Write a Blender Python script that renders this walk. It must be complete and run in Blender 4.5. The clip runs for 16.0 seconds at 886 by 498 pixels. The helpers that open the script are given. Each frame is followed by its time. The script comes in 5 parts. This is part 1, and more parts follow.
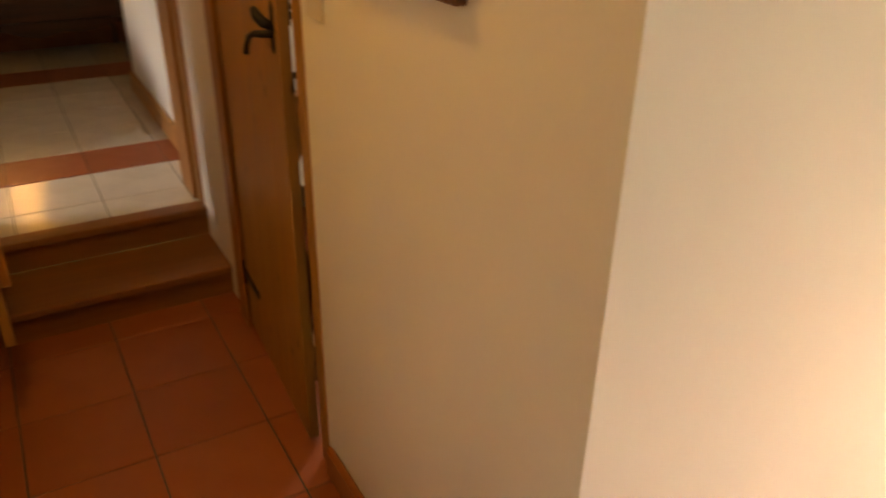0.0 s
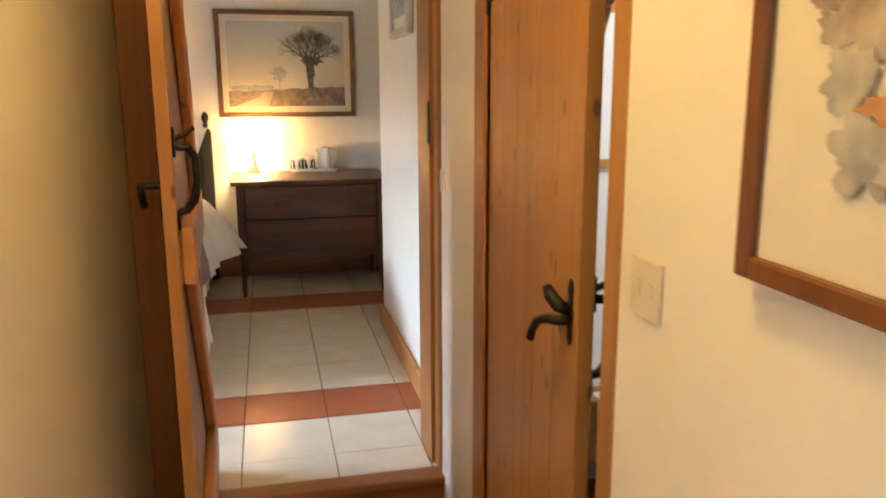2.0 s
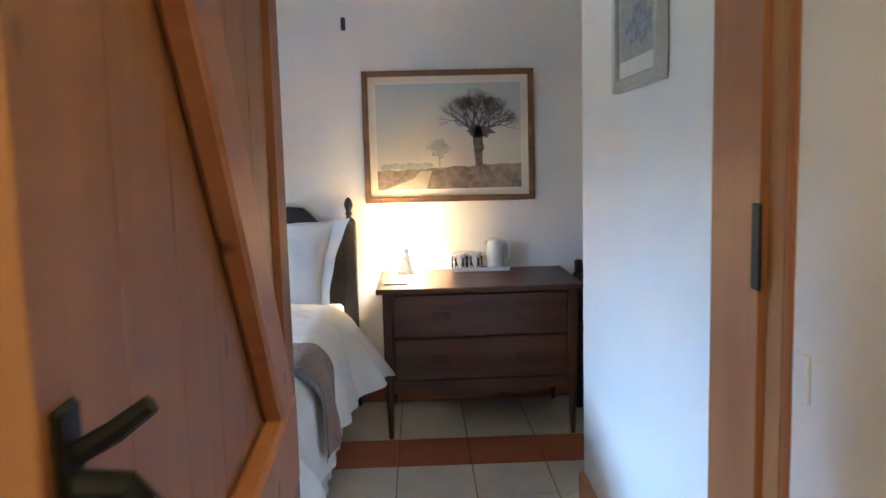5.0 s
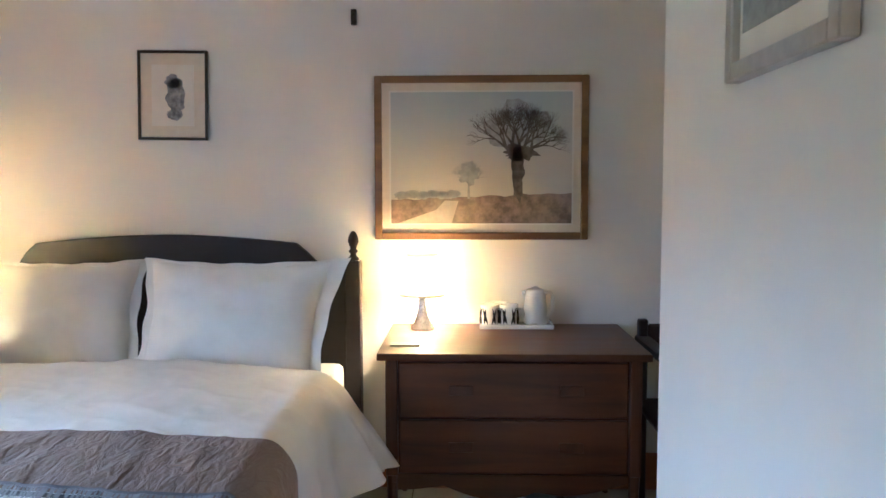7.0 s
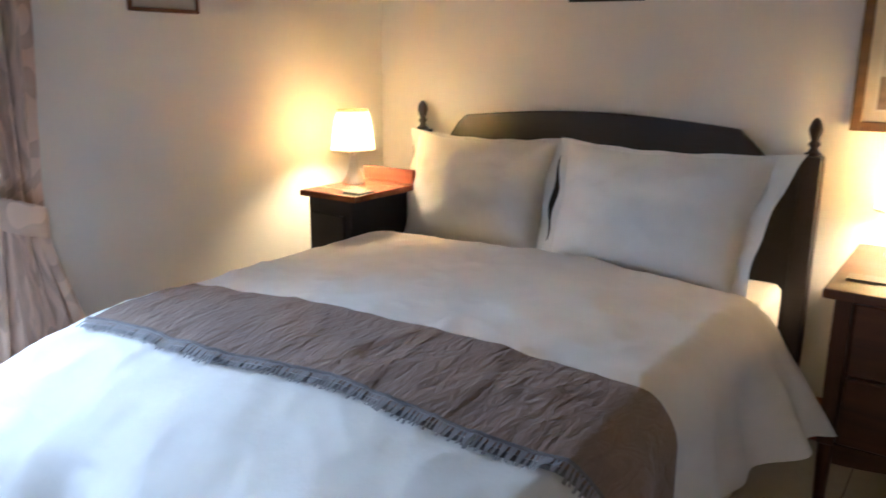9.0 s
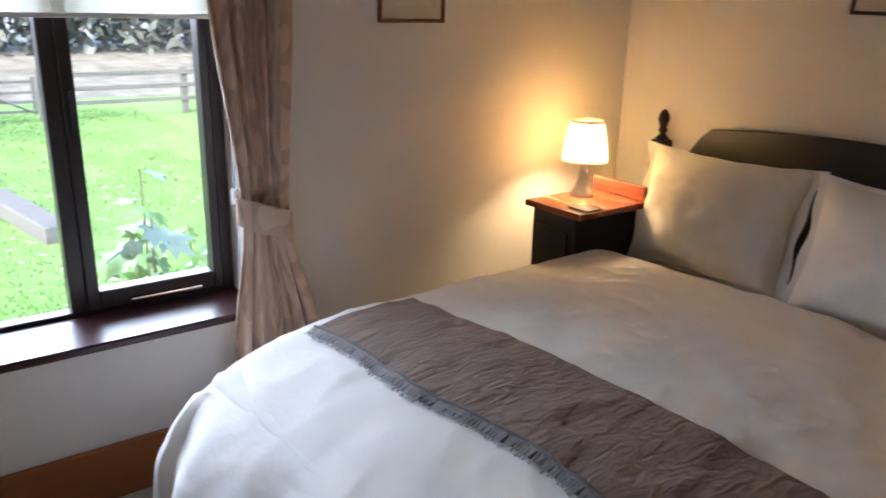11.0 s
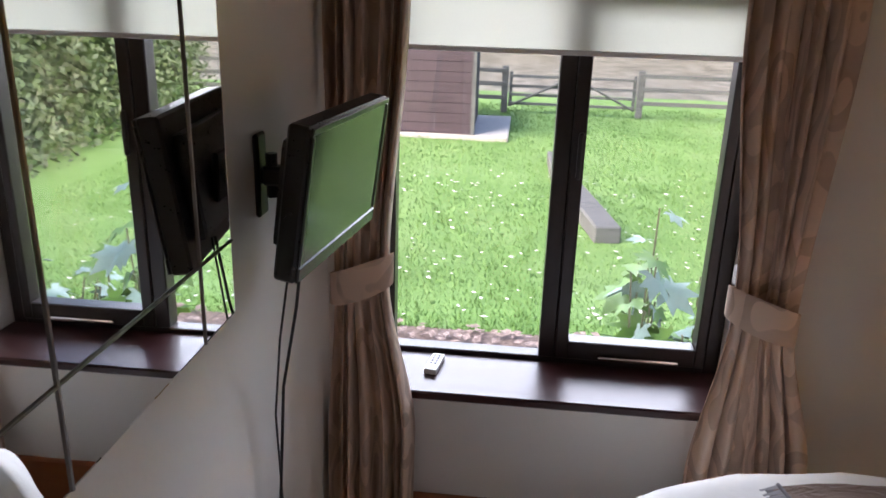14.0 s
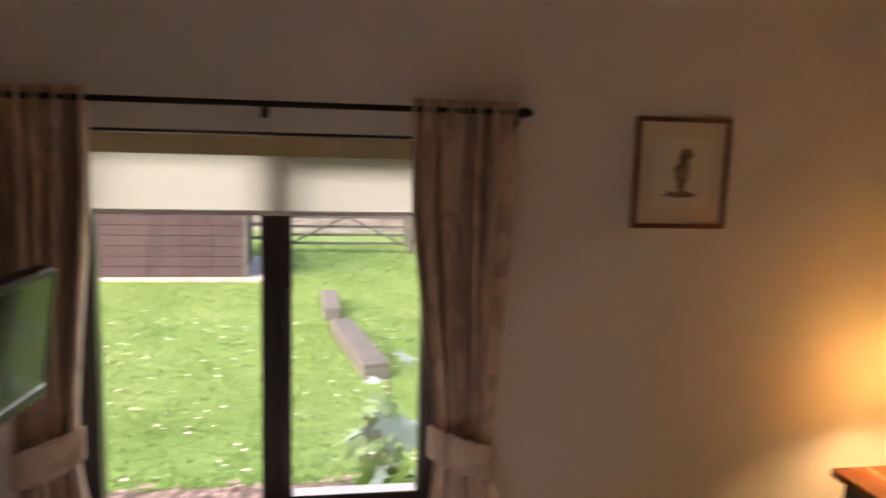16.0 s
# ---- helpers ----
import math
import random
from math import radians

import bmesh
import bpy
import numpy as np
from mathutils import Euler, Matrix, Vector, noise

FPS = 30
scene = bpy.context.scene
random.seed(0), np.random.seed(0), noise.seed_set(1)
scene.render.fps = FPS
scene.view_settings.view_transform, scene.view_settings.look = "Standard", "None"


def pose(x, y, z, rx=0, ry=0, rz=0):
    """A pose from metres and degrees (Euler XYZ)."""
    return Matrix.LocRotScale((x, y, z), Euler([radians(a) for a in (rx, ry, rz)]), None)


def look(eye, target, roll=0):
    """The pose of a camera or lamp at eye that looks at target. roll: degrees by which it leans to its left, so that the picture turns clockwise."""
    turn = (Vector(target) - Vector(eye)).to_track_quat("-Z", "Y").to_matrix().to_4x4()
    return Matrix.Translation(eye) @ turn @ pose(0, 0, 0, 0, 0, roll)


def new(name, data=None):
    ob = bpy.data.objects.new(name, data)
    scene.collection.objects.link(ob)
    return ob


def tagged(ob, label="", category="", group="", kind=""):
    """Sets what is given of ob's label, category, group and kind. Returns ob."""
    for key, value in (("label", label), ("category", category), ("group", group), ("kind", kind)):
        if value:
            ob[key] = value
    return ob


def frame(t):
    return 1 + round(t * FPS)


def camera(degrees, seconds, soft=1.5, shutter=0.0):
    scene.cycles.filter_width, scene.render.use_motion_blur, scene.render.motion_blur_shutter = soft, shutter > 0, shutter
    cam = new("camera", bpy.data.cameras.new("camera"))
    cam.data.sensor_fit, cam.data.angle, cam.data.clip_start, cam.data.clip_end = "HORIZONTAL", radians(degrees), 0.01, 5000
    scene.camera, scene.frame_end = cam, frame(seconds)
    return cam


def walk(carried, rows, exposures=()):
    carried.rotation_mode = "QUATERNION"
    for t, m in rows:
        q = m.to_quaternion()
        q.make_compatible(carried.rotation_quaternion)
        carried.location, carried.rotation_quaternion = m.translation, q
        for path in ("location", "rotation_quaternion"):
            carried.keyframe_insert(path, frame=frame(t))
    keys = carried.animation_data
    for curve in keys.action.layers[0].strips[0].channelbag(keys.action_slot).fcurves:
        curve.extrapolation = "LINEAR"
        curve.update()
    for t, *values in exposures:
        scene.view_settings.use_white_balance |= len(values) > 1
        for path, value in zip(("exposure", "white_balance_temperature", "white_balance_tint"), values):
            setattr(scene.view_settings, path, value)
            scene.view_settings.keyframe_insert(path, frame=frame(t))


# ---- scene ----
cam = camera(60.0, 16.0, 1.5, 0.4)
PATH = [
    (0, (-0.116, -0.090, 1.323), (0.784, 1.438, 0.392), 1.2),
    (0.5, (0.030, 0.000, 1.240), (0.606, 1.752, 0.472), 2.2),
    (0.6, (0.009, 0.007, 1.259), (0.571, 1.775, 0.51), 2.0),
    (1, (0.021, 0.102, 1.284), (0.486, 1.94, 0.649), 1.3),
    (1.5, (-0.027, 0.268, 1.306), (0.444, 2.149, 0.819), 1.0),
    (2, (-0.058, 0.442, 1.331), (0.377, 2.35, 0.922), -0.2),
    (2.5, (-0.039, 0.657, 1.344), (0.235, 2.612, 1.023), -1.1),
    (3, (-0.039, 0.851, 1.345), (0.235, 2.809, 1.048), 0.2),
    (3.5, (-0.088, 1.073, 1.355), (0.292, 3.022, 1.114), -0.5),
    (4, (-0.092, 1.29, 1.354), (0.186, 3.259, 1.145), -1.1),
    (6.5, (0.015, 2.449, 1.401), (-0.048, 4.430, 1.131), -0.6),
    (7, (0.034, 2.629, 1.354), (-0.023, 4.623, 1.205), -0.1),
    (7.5, (0.024, 2.789, 1.336), (-0.133, 4.772, 1.127), -0.8),
    (8, (0.057, 3.012, 1.306), (-0.466, 4.919, 1.004), -0.8),
    (8.5, (0.065, 3.11, 1.351), (-0.828, 4.858, 0.972), -0.7),
    (9, (0.033, 3.146, 1.376), (-1.094, 4.725, 0.89), 0.2),
    (11.5, (-0.063, 3.328, 1.631), (-1.739, 4.207, 0.985), 0.4),
    (12, (-0.11, 3.416, 1.661), (-1.915, 3.908, 0.953), -1.0),
    (12.5, (-0.137, 3.418, 1.697), (-1.976, 3.703, 0.964), 0.2),
    (13, (-0.256, 3.412, 1.694), (-2.133, 3.564, 1.021), 2.5),
    (13.5, (-0.354, 3.46, 1.699), (-2.235, 3.477, 1.02), 2.6),
    (14, (-0.402, 3.585, 1.695), (-2.286, 3.402, 1.049), 1.8),
    (14.5, (-0.392, 3.704, 1.723), (-2.285, 3.435, 1.139), 1.2),
    (15, (-0.359, 3.757, 1.756), (-2.278, 3.444, 1.286), -0.6),
    (15.5, (-0.337, 3.801, 1.772), (-2.294, 3.628, 1.398), -0.6),
    (16, (-0.351, 3.835, 1.77), (-2.3, 4.171, 1.477), 1.7),
]
EXPOSURES = [
    (0.0, 3.0, 9600, 22), (0.5, 3.6, 9800, 23), (1.0, 3.95, 9200, 16), (1.5, 4.1, 7600, 11), (2.0, 4.2, 5900, 9), (3.0, 4.2, 4550, 7), (4.0, 4.1, 4200, 5),
    (6.5, 3.9, 4350, 5), (8.0, 3.55, 4750, 7), (9.0, 3.15, 4900, 9), (11.5, 2.45, 5950, 17), (12.5, 2.02, 6250, 20), (13.5, 2.0, 6250, 21),
    (15.0, 1.93, 6450, 21), (15.5, 1.9, 7100, 23), (16.0, 1.95, 7700, 27),
]
walk(cam, [(t, look(eye, target, roll)) for t, eye, target, roll in PATH], EXPOSURES)
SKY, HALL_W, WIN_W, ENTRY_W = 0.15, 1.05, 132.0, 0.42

# ---- world and light ----
world = bpy.data.worlds.new("world")
scene.world = world
world.use_nodes = True
wn = world.node_tree
sky = wn.nodes.new("ShaderNodeTexSky")
sky.sky_type = "NISHITA"
sky.sun_disc = False
sky.sun_elevation = radians(32)
sky.sun_rotation = radians(150)
sky.air_density, sky.dust_density = 1.0, 4.0
wn.nodes["Background"].inputs[1].default_value = SKY
wn.links.new(sky.outputs[0], wn.nodes["Background"].inputs[0])


def lamp(name, kind, energy, colour, m, size=0.1, size_y=None):
    data = bpy.data.lights.new(name, kind)
    data.energy, data.color = energy, colour
    if kind == "AREA":
        data.shape, data.size, data.size_y = "RECTANGLE", size, size_y or size
    elif kind == "SUN":
        data.angle = size
    else:
        data.shadow_soft_size = size
    ob = new(name, data)
    ob.matrix_world = m
    return ob


lamp("sun", "SUN", 1.2, (1.0, 0.97, 0.92), look((0, 0, 10), (-3.4, 2.4, 3)), radians(14))
# added lamp: stands in for the sky's light at the window, from above the opening
lamp("window_sky", "AREA", WIN_W, (0.88, 0.94, 1.0), look((-5.6, 2.1, 2.45), (-2.0, 2.5, 1.9)), 7.0, 1.6)
# added daylight for an assumed entry window, blue to offset the warm white balance
lamp("entry_sky", "AREA", ENTRY_W, (0.24, 0.52, 1.0), look((2.58, -1.32, 1.3), (0.5, -1.32, 1.0)), 1.1, 1.3)


# ---- materials ----
class Mat:
    """A small node builder round one Principled shader."""

    def __init__(self, name, rough=0.6, metal=0.0):
        self.m = bpy.data.materials.new(name)
        self.m.use_nodes = True
        self.t = self.m.node_tree
        self.b = self.t.nodes["Principled BSDF"]
        self.b.inputs["Roughness"].default_value = rough
        self.b.inputs["Metallic"].default_value = metal
        self.coord = self.node("ShaderNodeTexCoord").outputs["Object"]

    def node(self, kind, **inputs):
        n = self.t.nodes.new(kind)
        for k, v in inputs.items():
            self.put(n, k.replace("_", " "), v)
        return n

    def put(self, n, key, v):
        if isinstance(v, bpy.types.NodeSocket):
            self.t.links.new(v, n.inputs[key])
        else:
            n.inputs[key].default_value = v

    def scaled(self, sx, sy, sz, source=None):
        n = self.node("ShaderNodeMapping", Vector=source or self.coord)
        n.inputs["Scale"].default_value = (sx, sy, sz)
        return n.outputs[0]

    def noise(self, scale, detail=4.0, vector=None, rough=0.55):
        return self.node("ShaderNodeTexNoise", Vector=vector or self.coord, Scale=scale, Detail=detail, Roughness=rough).outputs["Fac"]

    def ramp(self, fac, *stops):
        n = self.node("ShaderNodeValToRGB", Fac=fac)
        e = n.color_ramp.elements
        while len(e) < len(stops):
            e.new(0.5)
        for item, (p, c) in zip(e, stops):
            item.position, item.color = p, (*c, 1)
        return n.outputs[0]

    def mix(self, fac, a, b, mode="MIX"):
        n = self.t.nodes.new("ShaderNodeMix")
        n.data_type, n.blend_type = "RGBA", mode
        for k, v in ((0, fac), (6, a), (7, b)):
            if isinstance(v, bpy.types.NodeSocket):
                self.t.links.new(v, n.inputs[k])
            else:
                n.inputs[k].default_value = v if k == 0 else (*v, 1)
        return n.outputs[2]

    def colour(self, c):
        self.put(self.b, "Base Color", c if isinstance(c, bpy.types.NodeSocket) else (*c, 1))
        return self

    def rough(self, v):
        self.put(self.b, "Roughness", v)
        return self

    def bump(self, height, strength=0.3, distance=0.01):
        n = self.node("ShaderNodeBump", Height=height, Strength=strength, Distance=distance)
        self.put(self.b, "Normal", n.outputs[0])
        return self

    def spread(self, value, lo, hi):
        n = self.node("ShaderNodeMapRange", Value=value)
        n.inputs["To Min"].default_value, n.inputs["To Max"].default_value = lo, hi
        return n.outputs[0]


def plaster(name, a, b):
    m = Mat(name, 0.75)
    big, fine = m.noise(1.3, 3), m.noise(55, 5)
    m.colour(m.ramp(big, (0.3, a), (0.7, b)))
    uneven = m.node("ShaderNodeMath", )
    uneven.operation = "MULTIPLY_ADD"
    m.put(uneven, 0, m.noise(4, 3)), m.put(uneven, 1, 3.0), m.put(uneven, 2, fine)
    m.bump(uneven.outputs[0], 0.14, 0.004)
    return m.m


def timber(name, dark, light, along="z", knots=False, rough=0.45, scale=1.0, bump=0.15):
    """Wood with grain along one axis and dark knots."""
    m = Mat(name, rough)
    rnd = m.node("ShaderNodeObjectInfo").outputs["Random"]
    shift = m.node("ShaderNodeVectorMath", )
    shift.operation = "ADD"
    off = m.node("ShaderNodeCombineXYZ", X=m.spread(rnd, 0, 30), Y=m.spread(rnd, 0, 17), Z=m.spread(rnd, 0, 9))
    m.put(shift, 0, m.coord), m.put(shift, 1, off.outputs[0])
    stretch = {"x": (1.2, 14, 14), "y": (14, 1.2, 14), "z": (14, 14, 1.2)}[along]
    v = m.scaled(*[s * scale for s in stretch], source=shift.outputs[0])
    grain = m.node("ShaderNodeTexNoise", Vector=v, Scale=1.0, Detail=6.0, Roughness=0.6, Distortion=0.7).outputs["Fac"]
    fibre = m.node("ShaderNodeTexNoise", Vector=v, Scale=9.0, Detail=3.0, Roughness=0.7).outputs["Fac"]
    c = m.mix(m.spread(fibre, 0, 0.35), m.ramp(grain, (0.32, dark), (0.5, [(d + l) / 2 for d, l in zip(dark, light)]), (0.7, light)), dark)
    if knots:
        kv = m.scaled(*{"x": (6, 10, 10), "y": (10, 6, 10), "z": (15, 15, 7)}[along], source=shift.outputs[0])
        vor = m.node("ShaderNodeTexVoronoi", Vector=kv, Scale=1.0).outputs["Distance"]
        c = m.mix(m.ramp(vor, (0.07, (0.85, 0.85, 0.85)), (0.15, (0, 0, 0))), c, [d * 0.3 for d in dark])
    m.colour(c)
    m.rough(m.spread(grain, rough - 0.08, rough + 0.12))
    m.bump(fibre, bump, 0.002)
    return m.m


def plain(name, c, rough=0.5, metal=0.0, vary=0.12, scale=20.0, bump=0.05):
    m = Mat(name, rough, metal)
    n = m.noise(scale, 4)
    m.colour(m.ramp(n, (0.3, [x * (1 - vary) for x in c]), (0.7, [min(1, x * (1 + vary)) for x in c])))
    m.rough(m.spread(m.noise(scale * 3, 3), max(0.02, rough - 0.08), min(1, rough + 0.08)))
    m.bump(n, bump, 0.002)
    return m.m


def cloth(name, a, b, weave=900.0, pattern=None, rough=0.85, wrinkle=0.3):
    m = Mat(name, rough)
    fine = m.noise(weave, 2)
    fold = m.noise(9, 5)
    c = m.ramp(fold, (0.3, a), (0.7, b))
    h = fold
    if pattern == "damask":
        wav = m.node("ShaderNodeTexWave", Vector=m.scaled(1, 1, 0.7), Scale=5.5, Distortion=14.0, Detail=1.0)
        wav.inputs["Detail Scale"].default_value = 1.2
        mask = m.ramp(wav.outputs["Fac"], (0.45, (0, 0, 0)), (0.55, (1, 1, 1)))
        c = m.mix(m.spread(mask, 0, 0.85), c, [min(1, x * 1.18) for x in b])
        m.rough(m.spread(mask, 0.7, 0.42))
    if pattern == "crinkle":
        cr = m.node("ShaderNodeTexNoise", Vector=m.scaled(26, 9, 9), Scale=1.3, Detail=5.0, Distortion=1.5).outputs["Fac"]
        c = m.mix(m.spread(cr, 0.0, 0.8), [x * 0.82 for x in a], [min(1, x * 1.12) for x in b])
        h = cr
    m.colour(c)
    m.put(m.b, "Sheen Weight", 0.15)
    m.bump(h, wrinkle, 0.02)
    return m.m


WHITE = plaster("wall_paint", (0.77, 0.745, 0.70), (0.82, 0.795, 0.75))
CEIL = plaster("ceiling_paint", (0.78, 0.77, 0.74), (0.82, 0.81, 0.78))
PINE = timber("varnished_pine", (0.31, 0.140, 0.032), (0.45, 0.232, 0.066), "z", True)
PINE_EDGE = timber("pine_end", (0.27, 0.105, 0.03), (0.38, 0.165, 0.05), "z")
PINE_Y = timber("pine_board_y", (0.42, 0.18, 0.06), (0.56, 0.28, 0.10), "y", True)
STEP = timber("step_board", (0.20, 0.075, 0.022), (0.32, 0.13, 0.04), "x", False, 0.35)
SKIRT = timber("skirting_stain", (0.26, 0.085, 0.03), (0.36, 0.13, 0.045), "y", False, 0.35)
BEDWOOD = timber("dark_bed_wood", (0.008, 0.004, 0.005), (0.017, 0.009, 0.010), "x", False, 0.48)
OAK = timber("brown_oak", (0.036, 0.0115, 0.0045), (0.112, 0.036, 0.012), "x", False, 0.36)
OAK_Z = timber("brown_oak_upright", (0.034, 0.010, 0.004), (0.082, 0.027, 0.009), "z", False, 0.36)
MAHOG = timber("red_mahogany", (0.13, 0.034, 0.014), (0.25, 0.075, 0.03), "x", False, 0.22)
SILLW = timber("dark_sill", (0.032, 0.010, 0.010), (0.055, 0.018, 0.018), "y", False, 0.30)
IRON = plain("black_iron", (0.018, 0.017, 0.018), 0.5, 0.6, 0.3, 60, 0.4)
TILE = plain("cream_tile", (0.62, 0.57, 0.48), 0.22, 0.0, 0.07, 7, 0.05)
GROUT = plain("grout", (0.10, 0.085, 0.07), 0.9, 0, 0.2, 40, 0.3)
COTTON = cloth("white_cotton", (0.79, 0.765, 0.72), (0.85, 0.825, 0.78), wrinkle=0.22)
VALANCE = cloth("valance_cotton", (0.66, 0.60, 0.50), (0.72, 0.66, 0.56))
RUNNER = cloth("brown_throw", (0.20, 0.130, 0.095), (0.27, 0.185, 0.14), pattern="crinkle", wrinkle=0.6)
FRINGE = cloth("grey_fringe", (0.06, 0.052, 0.052), (0.17, 0.15, 0.15), wrinkle=0.5)
THREAD = cloth("pale_thread", (0.17, 0.16, 0.165), (0.32, 0.30, 0.30), wrinkle=0.2)
DRAPE = cloth("damask_curtain", (0.50, 0.35, 0.26), (0.66, 0.49, 0.375), pattern="damask", wrinkle=0.15)
UPVC = plain("brown_window_frame", (0.022, 0.015, 0.014), 0.35, 0, 0.15, 30)
STEEL = plain("brushed_steel", (0.62, 0.58, 0.54), 0.28, 1.0, 0.06, 80)
CHROME = plain("chrome", (0.75, 0.75, 0.75), 0.12, 1.0, 0.03, 20)
BLACK = plain("black_plastic", (0.012, 0.012, 0.013), 0.3, 0, 0.1, 30)
WPLAST = plain("white_plastic", (0.75, 0.74, 0.72), 0.35, 0, 0.03, 20)
CHINA = plain("white_china", (0.80, 0.78, 0.75), 0.12, 0, 0.02, 15)
DARKGLAZE = plain("dark_glaze", (0.03, 0.028, 0.03), 0.15, 0, 0.1, 25)


def terracotta():
    m = Mat("terracotta_tile", 0.42)
    rnd = m.node("ShaderNodeObjectInfo").outputs["Random"]
    base = m.ramp(rnd, (0.0, (0.33, 0.095, 0.04)), (1.0, (0.42, 0.135, 0.06)))
    n = m.noise(6, 6)
    m.colour(m.mix(m.spread(n, 0.1, 0.75), base, (0.27, 0.07, 0.03)))
    m.rough(m.spread(m.noise(14, 4), 0.30, 0.5))
    m.bump(m.noise(45, 5), 0.12, 0.003)
    return m.m


TERRA = terracotta()


def glow(name, c, strength, through=0.0):
    m = Mat(name, 0.7)
    m.colour((0.85, 0.80, 0.72))
    m.b.inputs["Emission Color"].default_value = (*c, 1)
    m.b.inputs["Emission Strength"].default_value = strength
    return m.m


def glass(name="window_glass"):
    m = Mat(name, 0.0)
    m.colour((1, 1, 1))
    m.b.inputs["Transmission Weight"].default_value = 1.0
    m.b.inputs["IOR"].default_value = 1.45
    tr = m.node("ShaderNodeBsdfTransparent")
    gl = m.node("ShaderNodeBsdfGlossy", Roughness=0.01)
    fr = m.node("ShaderNodeFresnel", IOR=1.4)
    mx = m.t.nodes.new("ShaderNodeMixShader")
    m.t.links.new(fr.outputs[0], mx.inputs[0])
    m.t.links.new(tr.outputs[0], mx.inputs[1])
    m.t.links.new(gl.outputs[0], mx.inputs[2])
    m.t.links.new(mx.outputs[0], m.t.nodes["Material Output"].inputs[0])
    return m.m


GLASS = glass()
MIRROR = Mat("silver_mirror", 0.015, 1.0).colour((0.88, 0.90, 0.89)).m


def blind_cloth():
    m = Mat("blind_fabric", 0.9)
    m.colour(m.ramp(m.noise(300, 2), (0.3, (0.74, 0.73, 0.66)), (0.7, (0.80, 0.79, 0.72))))
    tl = m.node("ShaderNodeBsdfTranslucent")
    tl.inputs[0].default_value = (0.86, 0.85, 0.78, 1)
    mx = m.t.nodes.new("ShaderNodeMixShader")
    mx.inputs[0].default_value = 0.55
    m.t.links.new(m.b.outputs[0], mx.inputs[1])
    m.t.links.new(tl.outputs[0], mx.inputs[2])
    m.t.links.new(mx.outputs[0], m.t.nodes["Material Output"].inputs[0])
    return m.m


BLIND = blind_cloth()


# ---- mesh helpers ----
def mesh(bm, name, mat, smooth=False):
    me = bpy.data.meshes.new(name)
    bm.normal_update()
    bm.to_mesh(me)
    bm.free()
    for mt in mat if isinstance(mat, (list, tuple)) else [mat]:
        me.materials.append(mt)
    if smooth:
        for p in me.polygons:
            p.use_smooth = True
    return me


def part(name, bm, mat, parent=None, label="", smooth=False):
    ob = new(name, mesh(bm, name, mat, smooth))
    if parent:
        ob.parent = parent
    if label:
        ob["label"] = label
    return ob


def thing(name, label, category, at=(0, 0, 0), group="", rz=0.0):
    ob = new(name)
    ob.empty_display_size = 0.1
    ob.matrix_world = pose(*at, 0, 0, rz)
    return tagged(ob, label, category, group)


def box(x0, y0, z0, x1, y1, z1, bevel=0.0, bm=None, seg=1):
    bm = bm or bmesh.new()
    g = bmesh.ops.create_cube(bm, size=1.0)["verts"]
    for v in g:
        v.co = Vector((x0 + (v.co.x + 0.5) * (x1 - x0), y0 + (v.co.y + 0.5) * (y1 - y0), z0 + (v.co.z + 0.5) * (z1 - z0)))
    if bevel:
        edges = list({e for v in g for e in v.link_edges})
        bmesh.ops.bevel(bm, geom=edges, offset=bevel, segments=seg, affect="EDGES", profile=0.7)
    return bm


def lathe(profile, seg=24, bm=None, at=(0, 0, 0), cap=True):
    """A turned body from (radius, height) pairs."""
    bm = bm or bmesh.new()
    rings = []
    for r, z in profile:
        rings.append([bm.verts.new((at[0] + r * math.cos(a), at[1] + r * math.sin(a), at[2] + z)) for a in (2 * math.pi * k / seg for k in range(seg))])
    for a, b in zip(rings, rings[1:]):
        for k in range(seg):
            bm.faces.new((a[k], a[(k + 1) % seg], b[(k + 1) % seg], b[k]))
    if cap:
        bm.faces.new(rings[0][::-1]), bm.faces.new(rings[-1])
    return bm


def tube(points, radius, seg=8, bm=None):
    """A round bar along points; radius may be a list."""
    bm = bm or bmesh.new()
    pts = [Vector(p) for p in points]
    rings = []
    for n, p in enumerate(pts):
        d = (pts[min(n + 1, len(pts) - 1)] - pts[max(n - 1, 0)]).normalized()
        side = d.orthogonal().normalized() if n == 0 else (side - d * side.dot(d)).normalized()
        up = d.cross(side)
        r = radius[n] if isinstance(radius, (list, tuple)) else radius
        rings.append([bm.verts.new(p + r * (math.cos(a) * side + math.sin(a) * up)) for a in (2 * math.pi * k / seg for k in range(seg))])
    for a, b in zip(rings, rings[1:]):
        for k in range(seg):
            bm.faces.new((a[k], a[(k + 1) % seg], b[(k + 1) % seg], b[k]))
    bm.faces.new(rings[0][::-1]), bm.faces.new(rings[-1])
    return bm


def sheet(nu, nv, where, bm=None, thick=0.0):
    """A grid surface, where(u, v) gives the place for u, v in 0..1; thick makes a closed shell downwards."""
    bm = bm or bmesh.new()
    g = [[bm.verts.new(where(i / nu, j / nv)) for j in range(nv + 1)] for i in range(nu + 1)]
    fs = [bm.faces.new((g[i][j], g[i + 1][j], g[i + 1][j + 1], g[i][j + 1])) for i in range(nu) for j in range(nv)]
    if thick:
        bm.normal_update()
        bmesh.ops.solidify(bm, geom=fs, thickness=thick)
    return bm


